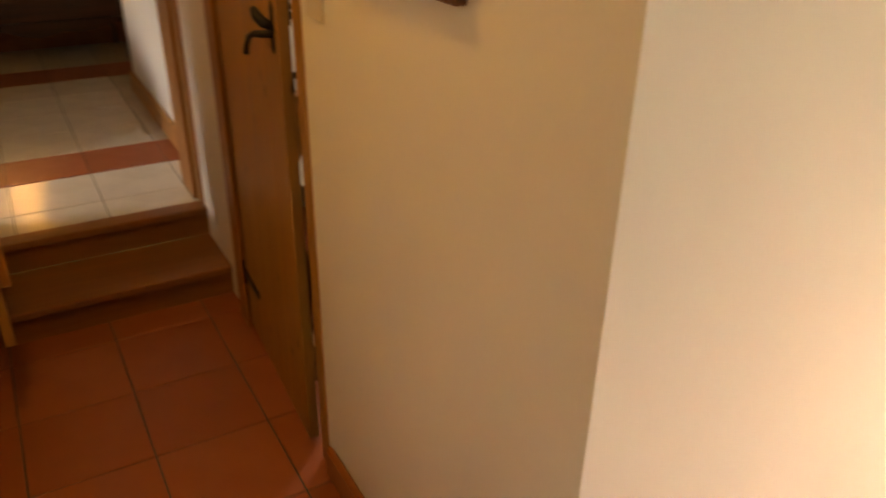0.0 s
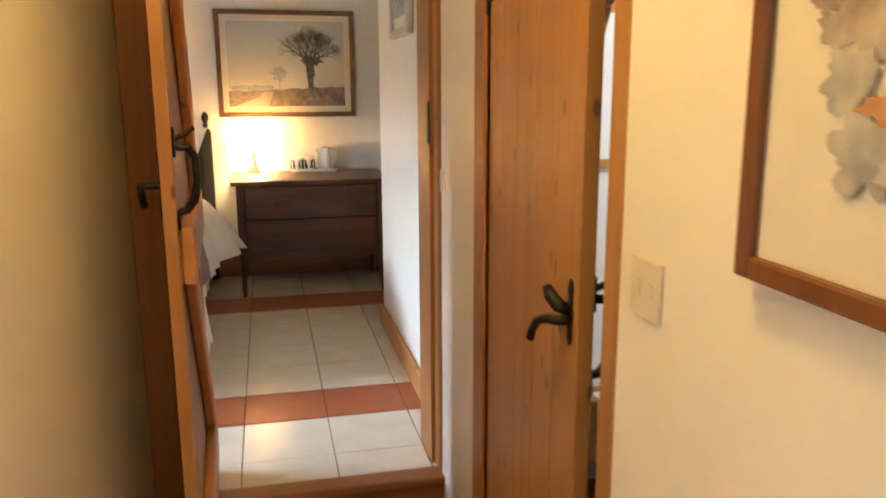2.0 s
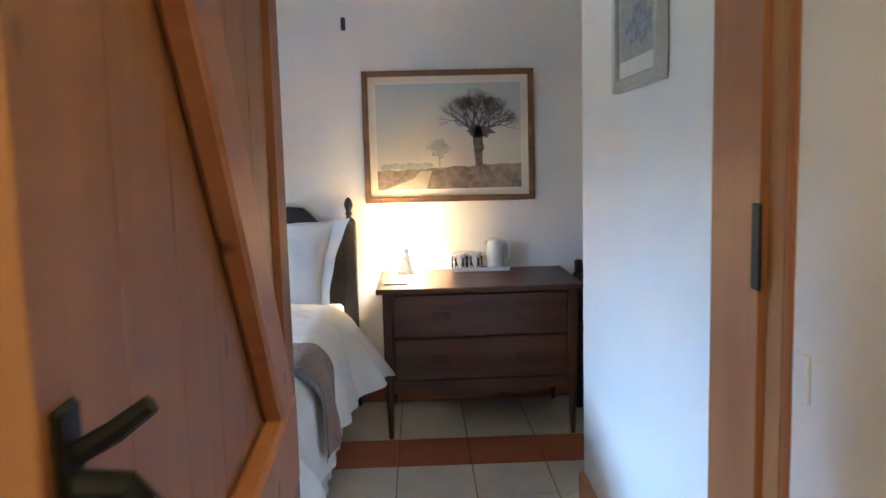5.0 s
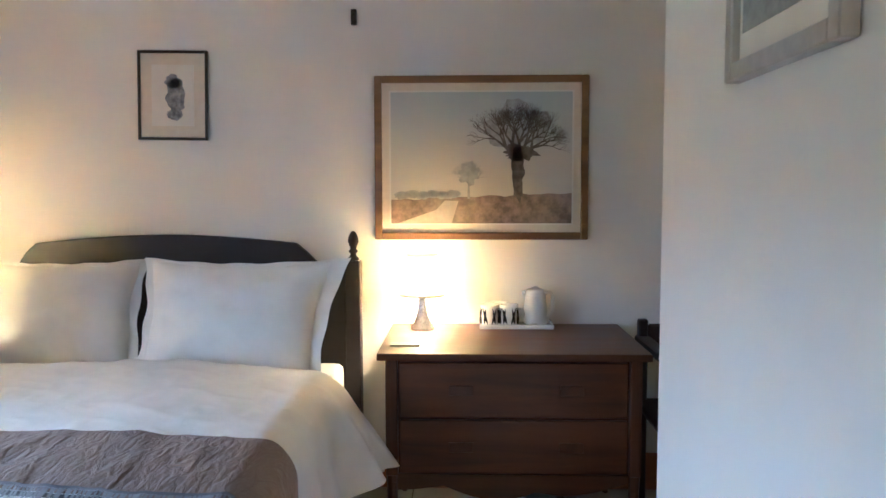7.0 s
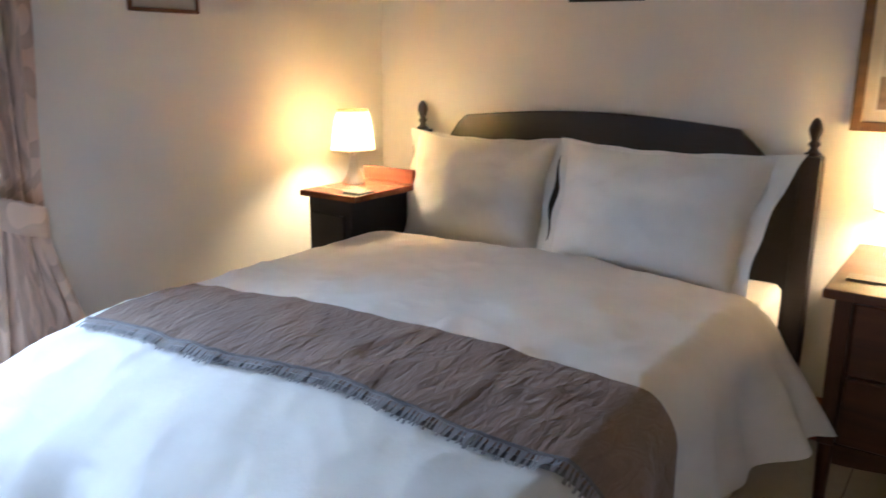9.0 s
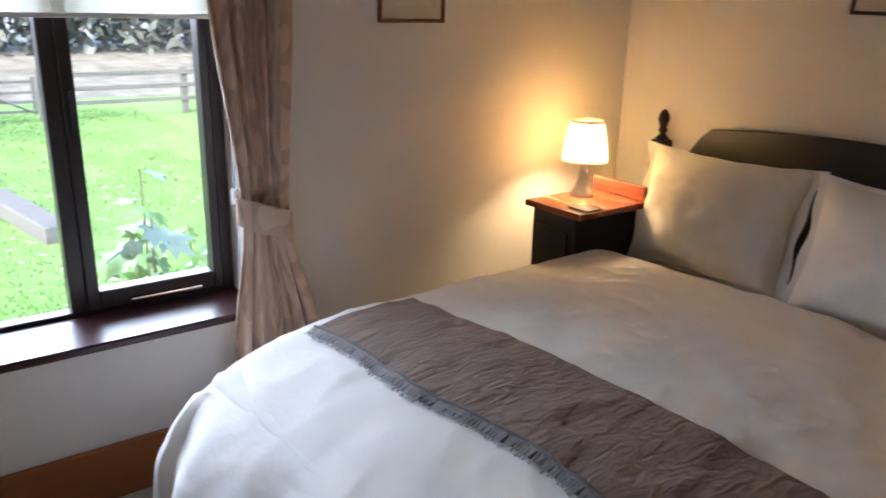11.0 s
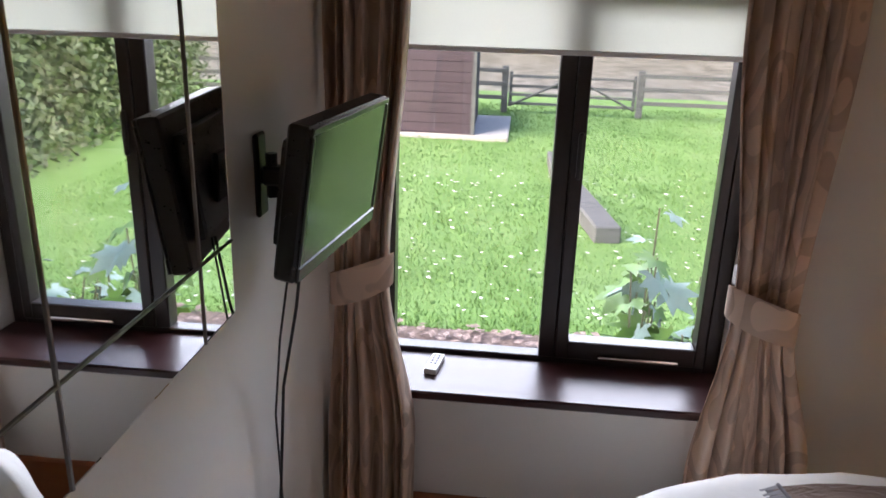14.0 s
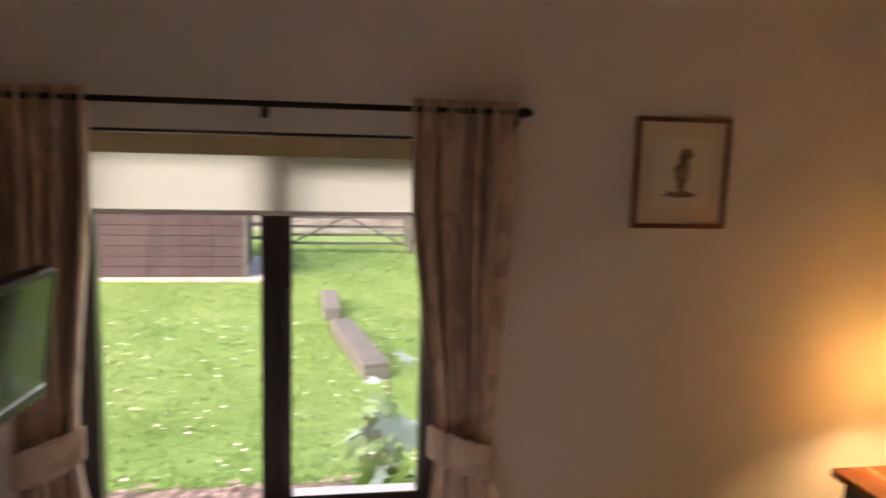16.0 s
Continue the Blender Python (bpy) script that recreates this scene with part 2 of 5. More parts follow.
def plate(outline, z0, z1, bevel=0.0, to=None):
    """A flat plate of an outline (x, z pairs) with depth from y z0 to z1; to maps (a, b, depth) to a place."""
    to = to or (lambda a, b, d: (a, d, b))
    bm = bmesh.new()
    lo = [bm.verts.new(to(a, b, z0)) for a, b in outline]
    hi = [bm.verts.new(to(a, b, z1)) for a, b in outline]
    bm.faces.new(lo), bm.faces.new(hi[::-1])
    n = len(outline)
    for k in range(n):
        bm.faces.new((lo[k], hi[k], hi[(k + 1) % n], lo[(k + 1) % n]))
    bmesh.ops.recalc_face_normals(bm, faces=bm.faces[:])
    if bevel:
        bmesh.ops.bevel(bm, geom=bm.edges[:], offset=bevel, segments=1, affect="EDGES")
    return bm


def setting(name, bm, mat, label, category="wall"):
    return tagged(part(name, bm, mat), label, category, kind="structure")


# ---- the plan ----
XW = -2.42     # window wall
YS = 3.06      # wall with the mirror
YB = 6.07      # wall behind the bed
XP = 0.56      # wall beside the passage
YP = 4.70      # end of that wall
XE = 1.75      # far side of the recess
HL, HR = -0.47, 0.455   # sides of the hall
HZ = -0.25     # hall floor
CZ = 2.45      # ceiling
YD = 2.90      # door plane
YT = 2.86      # top step
GZ = -0.50     # lawn

# window wall with its opening
WY0, WY1, WZ0, WZ1 = 3.15, 4.25, 0.535, 1.765
XO = -2.78
b = box(XO, YS - 0.2, GZ - 0.2, XW, WY0, CZ)
box(XO, WY1, GZ - 0.2, XW, YB + 0.2, CZ, bm=b)
box(XO, WY0, GZ - 0.2, XW, WY1, WZ0, bm=b)
box(XO, WY0, WZ1, XW, WY1, CZ, bm=b)
setting("wall_west", b, WHITE, "white painted plaster wall with a window opening")
setting("wall_north", box(XW, YB, -0.1, XE, YB + 0.2, CZ), WHITE, "white painted plaster wall behind the bed")
setting("wall_east", box(XE, YP - 0.2, -0.1, XE + 0.2, YB + 0.2, CZ), WHITE, "white painted plaster wall of the recess")
setting("wall_passage", box(XP, YS + 0.08, -0.1, XP + 0.12, YP, CZ, 0.006), WHITE, "white painted plaster wall beside the doorway")
setting("wall_recess", box(XP + 0.12, YP - 0.12, -0.1, XE, YP, CZ), WHITE, "white painted plaster wall of the recess")
# wall between hall and bedroom, left of the doorway and over it
DX0, DX1, DH = -0.30, 0.485, 2.02
b = box(XW, YD, -0.3, DX0 - 0.03, YS, CZ)
box(DX0 - 0.03, YD, DH + 0.03, DX1 + 0.03, YS, CZ, bm=b)
box(DX1 + 0.03, YD + 0.02, -0.3, XP + 0.1, YS + 0.08, CZ, bm=b)
setting("wall_south", b, WHITE, "white painted plaster wall with a doorway")
# hall
setting("wall_hall_west", box(HL - 0.15, -2.6, HZ - 0.1, HL, YD, CZ), WHITE, "cream painted plaster wall of the hall")
BY0, BY1 = 1.535, 2.285  # bathroom doorway
BH = HZ + 2.02
HC = 0.62
HY = HC - 0.13
corner = [(HR, HY), (2.6, HY), (2.6, HC), (HR + 0.13, HC), (HR + 0.13, BY0), (HR, BY0)]
b = plate(corner, HZ - 0.1, CZ, to=lambda a, c, d: (a, c, d))
box(HR, BY0, BH, HR + 0.13, BY1, CZ, bm=b)
box(0.495, BY1, HZ - 0.1, 0.60, YD + 0.02, CZ, bm=b)
setting("wall_hall_east", b, WHITE, "cream painted plaster wall of the hall with a doorway")
setting("wall_entry_south", box(HL - 0.15, -2.75, HZ - 0.1, 2.6, -2.6, CZ), WHITE, "white painted plaster wall")
# unseen east wall; its window opening is assumed, to let daylight into the entry
b = box(2.6, -2.75, HZ - 0.1, 2.75, -1.9, CZ)
box(2.6, -0.75, HZ - 0.1, 2.75, HC + 0.13, CZ, bm=b)
box(2.6, -1.9, HZ - 0.1, 2.75, -0.75, 0.6, bm=b)
box(2.6, -1.9, 2.0, 2.75, -0.75, CZ, bm=b)
setting("wall_entry_east", b, WHITE, "white painted plaster wall with a window opening")
# bathroom shell
b = box(1.9, HC + 0.13, HZ - 0.1, 2.0, YP - 0.12, CZ)
setting("wall_bathroom_east", b, CHINA, "white tiled bathroom wall")
setting("ceiling", box(XW - 0.36, -2.75, CZ, 2.75, YB + 0.2, CZ + 0.15), CEIL, "white plaster ceiling", "ceiling")
setting("roof", box(XO - 0.35, -3.0, CZ + 0.15, 3.0, YB + 0.5, CZ + 0.3), TERRA, "roof over the rooms", "roof")

# ---- floors ----
floor = setting("floor", box(XW, YT + 0.06, -0.12, XE, YB, -0.004), GROUT, "cream ceramic tiled floor with terracotta bands", "floor")
hall_floor = setting("floor_hall", box(HL, -2.6, HZ - 0.12, 2.6, YD, HZ - 0.004), GROUT, "terracotta tiled hall floor", "floor")
GAP = 0.335


def tile_mesh(w, d, mat, name):
    return mesh(box(-w / 2, -d / 2, -0.008, w / 2, d / 2, 0.0, 0.002), name, mat)


def lay(me, x, y, z, parent, name="tile"):
    ob = new(name, me)
    ob.location = (x, y, z)
    ob.parent = parent


# ---- steps ----
def step(y0, y1, z, x0, x1):
    s = tagged(new("step"), "brown wooden step with a rounded nosing", "step", "steps to the bedroom", "structure")
    part("tread", box(x0, y0 - 0.015, z - 0.028, x1, y1 + 0.012, z, 0.008, seg=2), STEP, s)
    part("riser", box(x0, y0 + 0.004, z - 0.125, x1, y0 + 0.024, z - 0.026), STEP, s)
    return s


step(YT, YT + 0.06, 0.002, HL, 0.495)
step(2.56, YT, HZ + 0.125, HL, 0.495)
setting("step_base", box(HL, 2.59, HZ - 0.1, 0.495, YT + 0.02, HZ + 0.09), STEP, "base under the wooden steps", "step")


# ---- doorway linings ----
def lining(name, x0, x1, y0, y1, z0, h, label):
    """The frame of a doorway across x, with stops and architraves."""
    d = setting(name, box(x0 - 0.03, y0, z0, x0, YS + 0.004, z0 + h), PINE, label, "door frame")
    part("jamb", box(x1, y0, z0, x1 + 0.03, y1, z0 + h), PINE, d)
    part("head", box(x0 - 0.03, y0, z0 + h, x1 + 0.03, YS + 0.004, z0 + h + 0.03), PINE, d)
    return d


frame_1 = lining("door_1", DX0, DX1, YD + 0.005, YS + 0.10, 0.0, DH, "varnished pine doorway lining at the top of the steps")
part("door_stop", box(DX1 - 0.014, YD + 0.06, 0, DX1, YS + 0.10, DH), PINE_EDGE, frame_1)
part("architrave", box(HL + 0.003, YD - 0.020, 0.004, DX0, YD - 0.001, DH + 0.06, 0.003), PINE_EDGE, frame_1, "dark pine board beside the doorway")
part("door_stop", box(DX0, YD + 0.06, 0, DX0 + 0.012, YS - 0.03, DH), PINE_EDGE, frame_1)
part("architrave", box(DX1 + 0.0, YD - 0.012, -0.0, DX1 + 0.028, YD + 0.004, DH + 0.05, 0.004), PINE_EDGE, frame_1)
part("strike_plate", box(DX1 - 0.020, YD + 0.045, 1.15, DX1 - 0.0145, YD + 0.078, 1.29, 0.003), IRON, frame_1, "black iron strike plate")
frame_2 = setting("door_2", box(HR - 0.004, BY0 - 0.052, HZ, HR + 0.14, BY0, BH + 0.06, 0.004), PINE, "varnished pine doorway lining of the bathroom", "door frame")
part("jamb", box(HR + 0.02, BY1, HZ, HR + 0.14, BY1 + 0.03, BH), PINE_EDGE, frame_2)
part("architrave", box(HR + 0.012, BY1, HZ, HR + 0.041, BY1 + 0.095, BH + 0.06, 0.004), PINE_EDGE, frame_2)
part("head", box(HR - 0.004, BY0, BH, HR + 0.14, BY1, BH + 0.06, 0.004), PINE, frame_2)


# ---- ledged and braced doors, built with the hinge at the origin and the leaf along +x, ledges towards -y ----
def latch_lever(parent, x, z, side, twist=True):
    """Thumb latch lever with plate on one face; side is the y of the face, sign its direction."""
    y, s = side
    l = part("latch", box(x - 0.012, min(y, y + s * 0.005), z - 0.075, x + 0.012, max(y, y + s * 0.005), z + 0.075, 0.002), IRON, parent, "black iron lever latch")
    part("lever", tube([(x, y, z), (x, y + s * 0.03, z), (x - 0.02, y + s * 0.045, z - 0.003), (x - 0.06, y + s * 0.05, z - 0.015), (x - 0.10, y + s * 0.05, z - 0.045), (x - 0.115, y + s * 0.05, z - 0.055)], [0.008, 0.008, 0.008, 0.008, 0.009, 0.010]), IRON, l)
    if twist:
        part("twist", tube([(x, y + s * 0.02, z + 0.02), (x - 0.025, y + s * 0.035, z + 0.045), (x - 0.05, y + s * 0.03, z + 0.06)], [0.006, 0.012, 0.006]), IRON, l)
    return l


def latch_drop(parent, x, z, side):
    """Norfolk latch: slim pointed back plate, drooping lever and a cupped thumb turn."""
    y, s = side
    o = [(x, z + 0.062), (x + 0.010, z + 0.048), (x + 0.008, z + 0.010), (x + 0.014, z), (x + 0.008, z - 0.012), (x + 0.009, z - 0.045), (x, z - 0.058), (x - 0.009, z - 0.045), (x - 0.008, z - 0.012), (x - 0.014, z), (x - 0.008, z + 0.010), (x - 0.010, z + 0.048)]
    l = part("latch", plate(o, min(y, y + s * 0.005), max(y, y + s * 0.005), 0.0012), IRON, parent, "black iron drop latch")
    part("lever", tube([(x, y, z - 0.012), (x - 0.004, y + s * 0.026, z - 0.012), (x - 0.022, y + s * 0.040, z - 0.013), (x - 0.052, y + s * 0.046, z - 0.026), (x - 0.080, y + s * 0.047, z - 0.052), (x - 0.090, y + s * 0.047, z - 0.070)], [0.010, 0.009, 0.008, 0.0075, 0.007, 0.0085]), IRON, l, smooth=True)
    part("thumb_turn", tube([(x, y, z + 0.004), (x - 0.010, y + s * 0.020, z + 0.012), (x - 0.026, y + s * 0.030, z + 0.026), (x - 0.042, y + s * 0.032, z + 0.038)], [0.010, 0.013, 0.012, 0.009], 10), IRON, l, smooth=True)
    for dz in (0.042, -0.040):
        part("screw", lathe([(0.0045, 0.0), (0.004, 0.0016), (0.0015, 0.0024)], 8, at=(0, 0, 0)), IRON, l).matrix_local = pose(x, y + s * 0.005, z + dz, 90 if s < 0 else -90)
    return l


def latch_pull(parent, x, z, side):
    """Bowed pull handle with a thumb piece."""
    y, s = side
    l = part("pull_handle", tube([(x, y + s * 0.004, z + 0.072), (x, y + s * 0.03, z + 0.070), (x - 0.002, y + s * 0.044, z + 0.05), (x - 0.002, y + s * 0.046, z), (x, y + s * 0.036, z - 0.042), (x, y + s * 0.02, z - 0.062), (x, y + s * 0.004, z - 0.066)], [0.009, 0.009, 0.009, 0.010, 0.010, 0.009, 0.008]), IRON, parent, "black iron bowed pull handle")
    part("top_plate", box(x - 0.014, min(y, y + s * 0.006), z + 0.05, x + 0.014, max(y, y + s * 0.006), z + 0.115, 0.003), IRON, l)
    part("foot_plate", box(x - 0.010, min(y, y + s * 0.006), z - 0.105, x + 0.010, max(y, y + s * 0.006), z - 0.06, 0.003), IRON, l)
    part("thumb_piece", tube([(x, y, z + 0.085), (x, y + s * 0.025, z + 0.098), (x, y + s * 0.045, z + 0.112)], [0.006, 0.006, 0.005]), IRON, l)
    return l


def plank_door(name, label, at, rz, width, height, planks, ledged, hinge_up):
    d = thing(name, label, "door", at, rz=rz)
    w = width / planks
    for k in range(planks):
        part("plank", box(k * w + 0.0002, 0, 0.008, (k + 1) * w - 0.0002, 0.028, height, 0.0012), PINE, d)
    s = -1 if ledged else 1
    y0, y1 = (-0.030, 0.0) if ledged else (0.028, 0.058)
    for z in (0.18, 0.90, height - 0.28):
        part("ledge", box(0.03, y0, z, width - 0.03, y1, z + 0.13, 0.006), PINE_Y, d)
    for za, zb in ((0.31, 0.90), (1.03, height - 0.28)):
        o = [(0.04, za), (0.16, za), (width - 0.04, zb), (width - 0.16, zb)]
        part("brace", plate(o, y0 + 0.002, y1 - 0.001, 0.005), PINE_Y, d)
    for z in hinge_up:
        y = 0.028 if ledged else 0.0
        t = 0.005 if ledged else -0.005
        h = part("strap_hinge", plate([(0.0, z - 0.018), (0.0, z + 0.018), (0.10, z + 0.012), (0.16, z + 0.010), (0.17, z + 0.018), (0.19, z), (0.17, z - 0.018), (0.16, z - 0.010), (0.10, z - 0.012)], min(y, y + t), max(y, y + t)), IRON, d, "black iron strap hinge")
        part("hinge_plate", box(-0.035, min(y, y + 2 * t), z - 0.05, 0.0, max(y, y + 2 * t), z + 0.05, 0.003), IRON, h)
    return d


# bedroom door, swung fully into the hall
door_a = plank_door("plank_door", "open varnished pine ledged and braced door beside the steps", (-0.315, YD - 0.02, 0.012), -87.1, 0.775, 1.99, 6, False, ())
latch_pull(door_a, 0.750, 1.13, (0.028, 1))
latch_lever(door_a, 0.730, 1.12, (0.0, -1), False)
door_b = plank_door("plank_door", "slightly open varnished pine plank door of the bathroom", (0.480, BY1 - 0.003, HZ + 0.012), -93.4, 0.682, 1.98, 5, False, (0.22, 1.79))
latch_drop(door_b, 0.648, 1.188, (0.0, -1))
latch_pull(door_b, 0.664, 1.145, (0.028, 1))


# ---- skirting ----
def skirting(name, a, b2, n, h=0.20, label="stained wooden skirting board", mat=None):
    """A board along the wall from a to b2 that stands out towards n (x, y)."""
    bm = box(min(a[0], b2[0], a[0] + 0.022 * n[0], b2[0] + 0.022 * n[0]), min(a[1], b2[1], a[1] + 0.022 * n[1], b2[1] + 0.022 * n[1]), a[2], max(a[0], b2[0], a[0] + 0.022 * n[0], b2[0] + 0.022 * n[0]), max(a[1], b2[1], a[1] + 0.022 * n[1], b2[1] + 0.022 * n[1]), a[2] + h, 0.007)
    return setting(name, bm, mat or SKIRT, label, "skirting")


skirting("baseboard_west", (XW, YS, 0), (XW, YB, 0), (1, 0))
skirting("baseboard_north", (XW + 0.022, YB, 0), (XE, YB, 0), (0, -1), 0.17)
skirting("baseboard_south", (XW + 0.022, YS, 0), (DX0 - 0.03, YS, 0), (0, 1), 0.17)
skirting("baseboard_passage", (XP, YS + 0.10, 0), (XP, YP, 0), (-1, 0), 0.12, "varnished pine skirting board", PINE_Y)
skirting("baseboard_hall_west", (HL, -2.6, HZ), (HL, 2.55, HZ), (1, 0), 0.12)
skirting("baseboard_hall_east", (HR, HC, HZ), (HR, BY0 - 0.07, HZ), (-1, 0), 0.10)


# ---- window ----
window = setting("window_1", box(-2.72, WY0, WZ0, -2.66, WY0 + 0.065, WZ1), UPVC, "dark brown framed casement window", "window")
part("frame_jamb", box(-2.72, WY1 - 0.045, WZ0, -2.66, WY1, WZ1, 0.004), UPVC, window)
part("frame_foot", box(-2.72, WY0 + 0.065, WZ0, -2.66, WY1 - 0.045, WZ0 + 0.042, 0.004), UPVC, window)
part("frame_head", box(-2.72, WY0 + 0.065, WZ1 - 0.05, -2.66, WY1 - 0.045, WZ1, 0.004), UPVC, window)
part("mullion", box(-2.72, 3.685, WZ0 + 0.042, -2.655, 3.735, WZ1 - 0.05, 0.004), UPVC, window)
part("pane", box(-2.700, WY0 + 0.06, WZ0 + 0.04, -2.694, 3.69, WZ1 - 0.045), GLASS, window).visible_shadow = False
casement = part("casement", box(-2.712, 3.735, WZ0 + 0.044, -2.648, 3.775, WZ1 - 0.052, 0.004), UPVC, window)
part("casement_stile", box(-2.712, 4.172, WZ0 + 0.044, -2.648, 4.203, WZ1 - 0.052, 0.004), UPVC, casement)
part("casement_rail", box(-2.712, 3.775, WZ0 + 0.044, -2.648, 4.172, WZ0 + 0.105, 0.004), UPVC, casement)
part("casement_rail", box(-2.712, 3.775, WZ1 - 0.09, -2.648, 4.172, WZ1 - 0.052, 0.004), UPVC, casement)
part("casement_pane", box(-2.690, 3.772, WZ0 + 0.10, -2.684, 4.175, WZ1 - 0.085), GLASS, casement).visible_shadow = False
part("casement_handle", box(-2.648, 3.752, 1.17, -2.622, 3.768, 1.31, 0.006), UPVC, casement)
part("casement_stay", box(-2.648, 3.87, WZ0 + 0.055, -2.626, 4.12, WZ0 + 0.068, 0.004), CHROME, casement, "chrome window stay")
setting("window_sill", box(-2.66, WY0 - 0.0, WZ0, -2.395, WY1, WZ0 + 0.028, 0.006), SILLW, "dark red-brown polished wooden window sill", "window sill")

TAN = cloth("tan_band", (0.42, 0.33, 0.17), (0.50, 0.40, 0.22), wrinkle=0.05)
blind = thing("roller_blind", "cream roller blind partly lowered over the window", "blind", (0, 0, 0))
part("fabric", box(-2.602, WY0 + 0.012, 1.535, -2.600, WY1 - 0.02, 1.735), BLIND, blind)
part("roll", tube([(-2.592, WY0 + 0.01, 1.735), (-2.592, WY1 - 0.015, 1.735)], 0.022, 12), BLIND, blind, smooth=True)
part("head_band", box(-2.575, WY0 + 0.006, 1.698, -2.570, WY1 - 0.008, 1.752), TAN, blind, "tan fabric band at the top")
part("bottom_bar", box(-2.606, WY0 + 0.012, 1.527, -2.597, WY1 - 0.02, 1.541, 0.002), WPLAST, blind)
part("cord", tube([(-2.585, WY1 - 0.012, 1.73), (-2.580, WY1 - 0.010, 1.2), (-2.578, WY1 - 0.012, 0.92), (-2.570, WY1 - 0.02, 0.90), (-2.566, WY1 - 0.012, 0.95), (-2.568, WY1 - 0.011, 1.73)], 0.0018, 5), WPLAST, blind)
part("cord_guide", box(-2.59, WY1 - 0.022, 0.90, -2.555, WY1 - 0.003, 0.955, 0.004), WPLAST, blind)

rod = thing("curtain_rod", "thin black iron curtain rod over the window", "curtain rod", (0, 0, 0))
part("pole", tube([(-2.345, 3.075, 1.835), (-2.345, 4.37, 1.835)], 0.008, 10), IRON, rod, smooth=True)
for y in (3.715, 4.365, 3.08):
    part("bracket", box(-2.419, y - 0.008, 1.80, -2.337, y + 0.008, 1.842, 0.003), IRON, rod)
part("finial", tube([(-2.345, 4.37, 1.835), (-2.345, 4.385, 1.835), (-2.345, 4.41, 1.835)], [0.008, 0.016, 0.006], 10), IRON, rod, smooth=True)


def curtain(y0, y1, tie_y0, tie_y1, foot0, foot1, seed, zt=0.93, top=1.862, foot=0.06):
    """A pleated drape gathered by a tieback, from the rod to just over the floor."""
    c = thing("curtain", "beige damask curtain held by a tieback beside the window", "curtain", (0, 0, 0), "window curtains")
    rnd = random.Random(seed)
    ph = [rnd.uniform(0, 6.28) for _ in range(4)]

    def where(u, v):
        z = top + (foot - top) * v
        k = max(0.0, 1 - abs(z - zt) / (0.75 if z > zt else 0.5))
        k = k * k * (3 - 2 * k)
        if z > zt:
            a, b2 = y0 + (tie_y0 - y0) * k, y1 + (tie_y1 - y1) * k
        else:
            a, b2 = foot0 + (tie_y0 - foot0) * k, foot1 + (tie_y1 - foot1) * k
        amp = 0.036 * (1 - 0.55 * k) * (0.55 + 0.45 * min(1, (top - z) / 0.25))
        u2 = u + 0.045 * math.sin(u * 9 + ph[2]) + 0.02 * math.sin(u * 23 + ph[0])
        wob = math.sin(u2 * 2 * math.pi * 6.5 + ph[0] + 0.6 * math.sin(3 * v + ph[1])) + 0.5 * math.sin(u2 * 2 * math.pi * 10 + ph[2] + 1.4 * v) + 0.25 * math.sin(u * 31 + 5 * v + ph[3])
        gather = 0.014 * math.sin(u * 2 * math.pi * 22 + 2 * math.sin(u * 13)) * max(0, 1 - (top - z) / 0.16)
        y = a + (b2 - a) * u + 0.006 * math.sin(u * 40 + ph[3])
        x = -2.345 + amp * wob * 0.75 + gather + 0.006 * math.sin(9 * v + ph[1])
        return (max(x, -2.412), y, z)

    part("drape", sheet(150, 90, where), DRAPE, c, smooth=True)
    band = bmesh.new()
    ya, yb = tie_y0 - 0.012, tie_y1 + 0.012

    def band_at(u, v):
        a = 2 * math.pi * u
        y = (ya + yb) / 2 + (yb - ya) / 2 * math.cos(a)
        x = -2.350 + 0.050 * math.sin(a)
        return (max(x, -2.414), y, zt + 0.035 * math.cos(a) * (1 if seed == 1 else -1) + (v - 0.5) * (0.085 + 0.02 * math.sin(a)))

    part("tieback", sheet(36, 5, band_at, band), DRAPE, c, smooth=True)
    return c


curtain(3.075, 3.30, 3.095, 3.25, 3.07, 3.33, 1)
curtain(4.085, 4.36, 4.165, 4.335, 4.10, 4.44, 2, 0.90)


# ---- bed ----
BX0, BX1, BF = -1.96, -0.50, 3.84
BC, BW = (BX0 + BX1) / 2, (BX1 - BX0) / 2
DT = 0.70
bed = thing("bed", "double bed with a dark wooden headboard and white bedding", "bed", (0, 0, 0))
part("bed_base", box(BX0 + 0.02, BF + 0.06, 0.08, BX1 - 0.02, 5.98, 0.34, 0.02), VALANCE, bed)
for x in (BX0 + 0.1, BX1 - 0.1):
    for y in (BF + 0.15, 5.85):
        part("foot", box(x - 0.03, y - 0.03, 0, x + 0.03, y + 0.03, 0.08, 0.005), BLACK, bed)
part("mattress", box(BX0, BF + 0.05, 0.34, BX1, 5.98, 0.60, 0.05, seg=3), COTTON, bed, smooth=True)


def valance(u, v):
    per = 2 * (5.98 - BF) + (BX1 - BX0)
    s = u * per
    out = 0.012 * math.sin(s * 38) * v + 0.006 * math.sin(s * 17 + 1)
    if s < 5.98 - BF:
        x, y, nx, ny = BX1, 5.98 - s, 1, 0
    elif s < 5.98 - BF + (BX1 - BX0):
        x, y, nx, ny = BX1 - (s - (5.98 - BF)), BF + 0.03, 0, -1
    else:
        x, y, nx, ny = BX0, BF + (s - (5.98 - BF) - (BX1 - BX0)), -1, 0
    return (x + nx * (out + 0.01), y + ny * (out + 0.01), 0.36 - 0.33 * v)


part("valance", sheet(260, 6, valance), VALANCE, bed, "cream cotton valance", smooth=True)
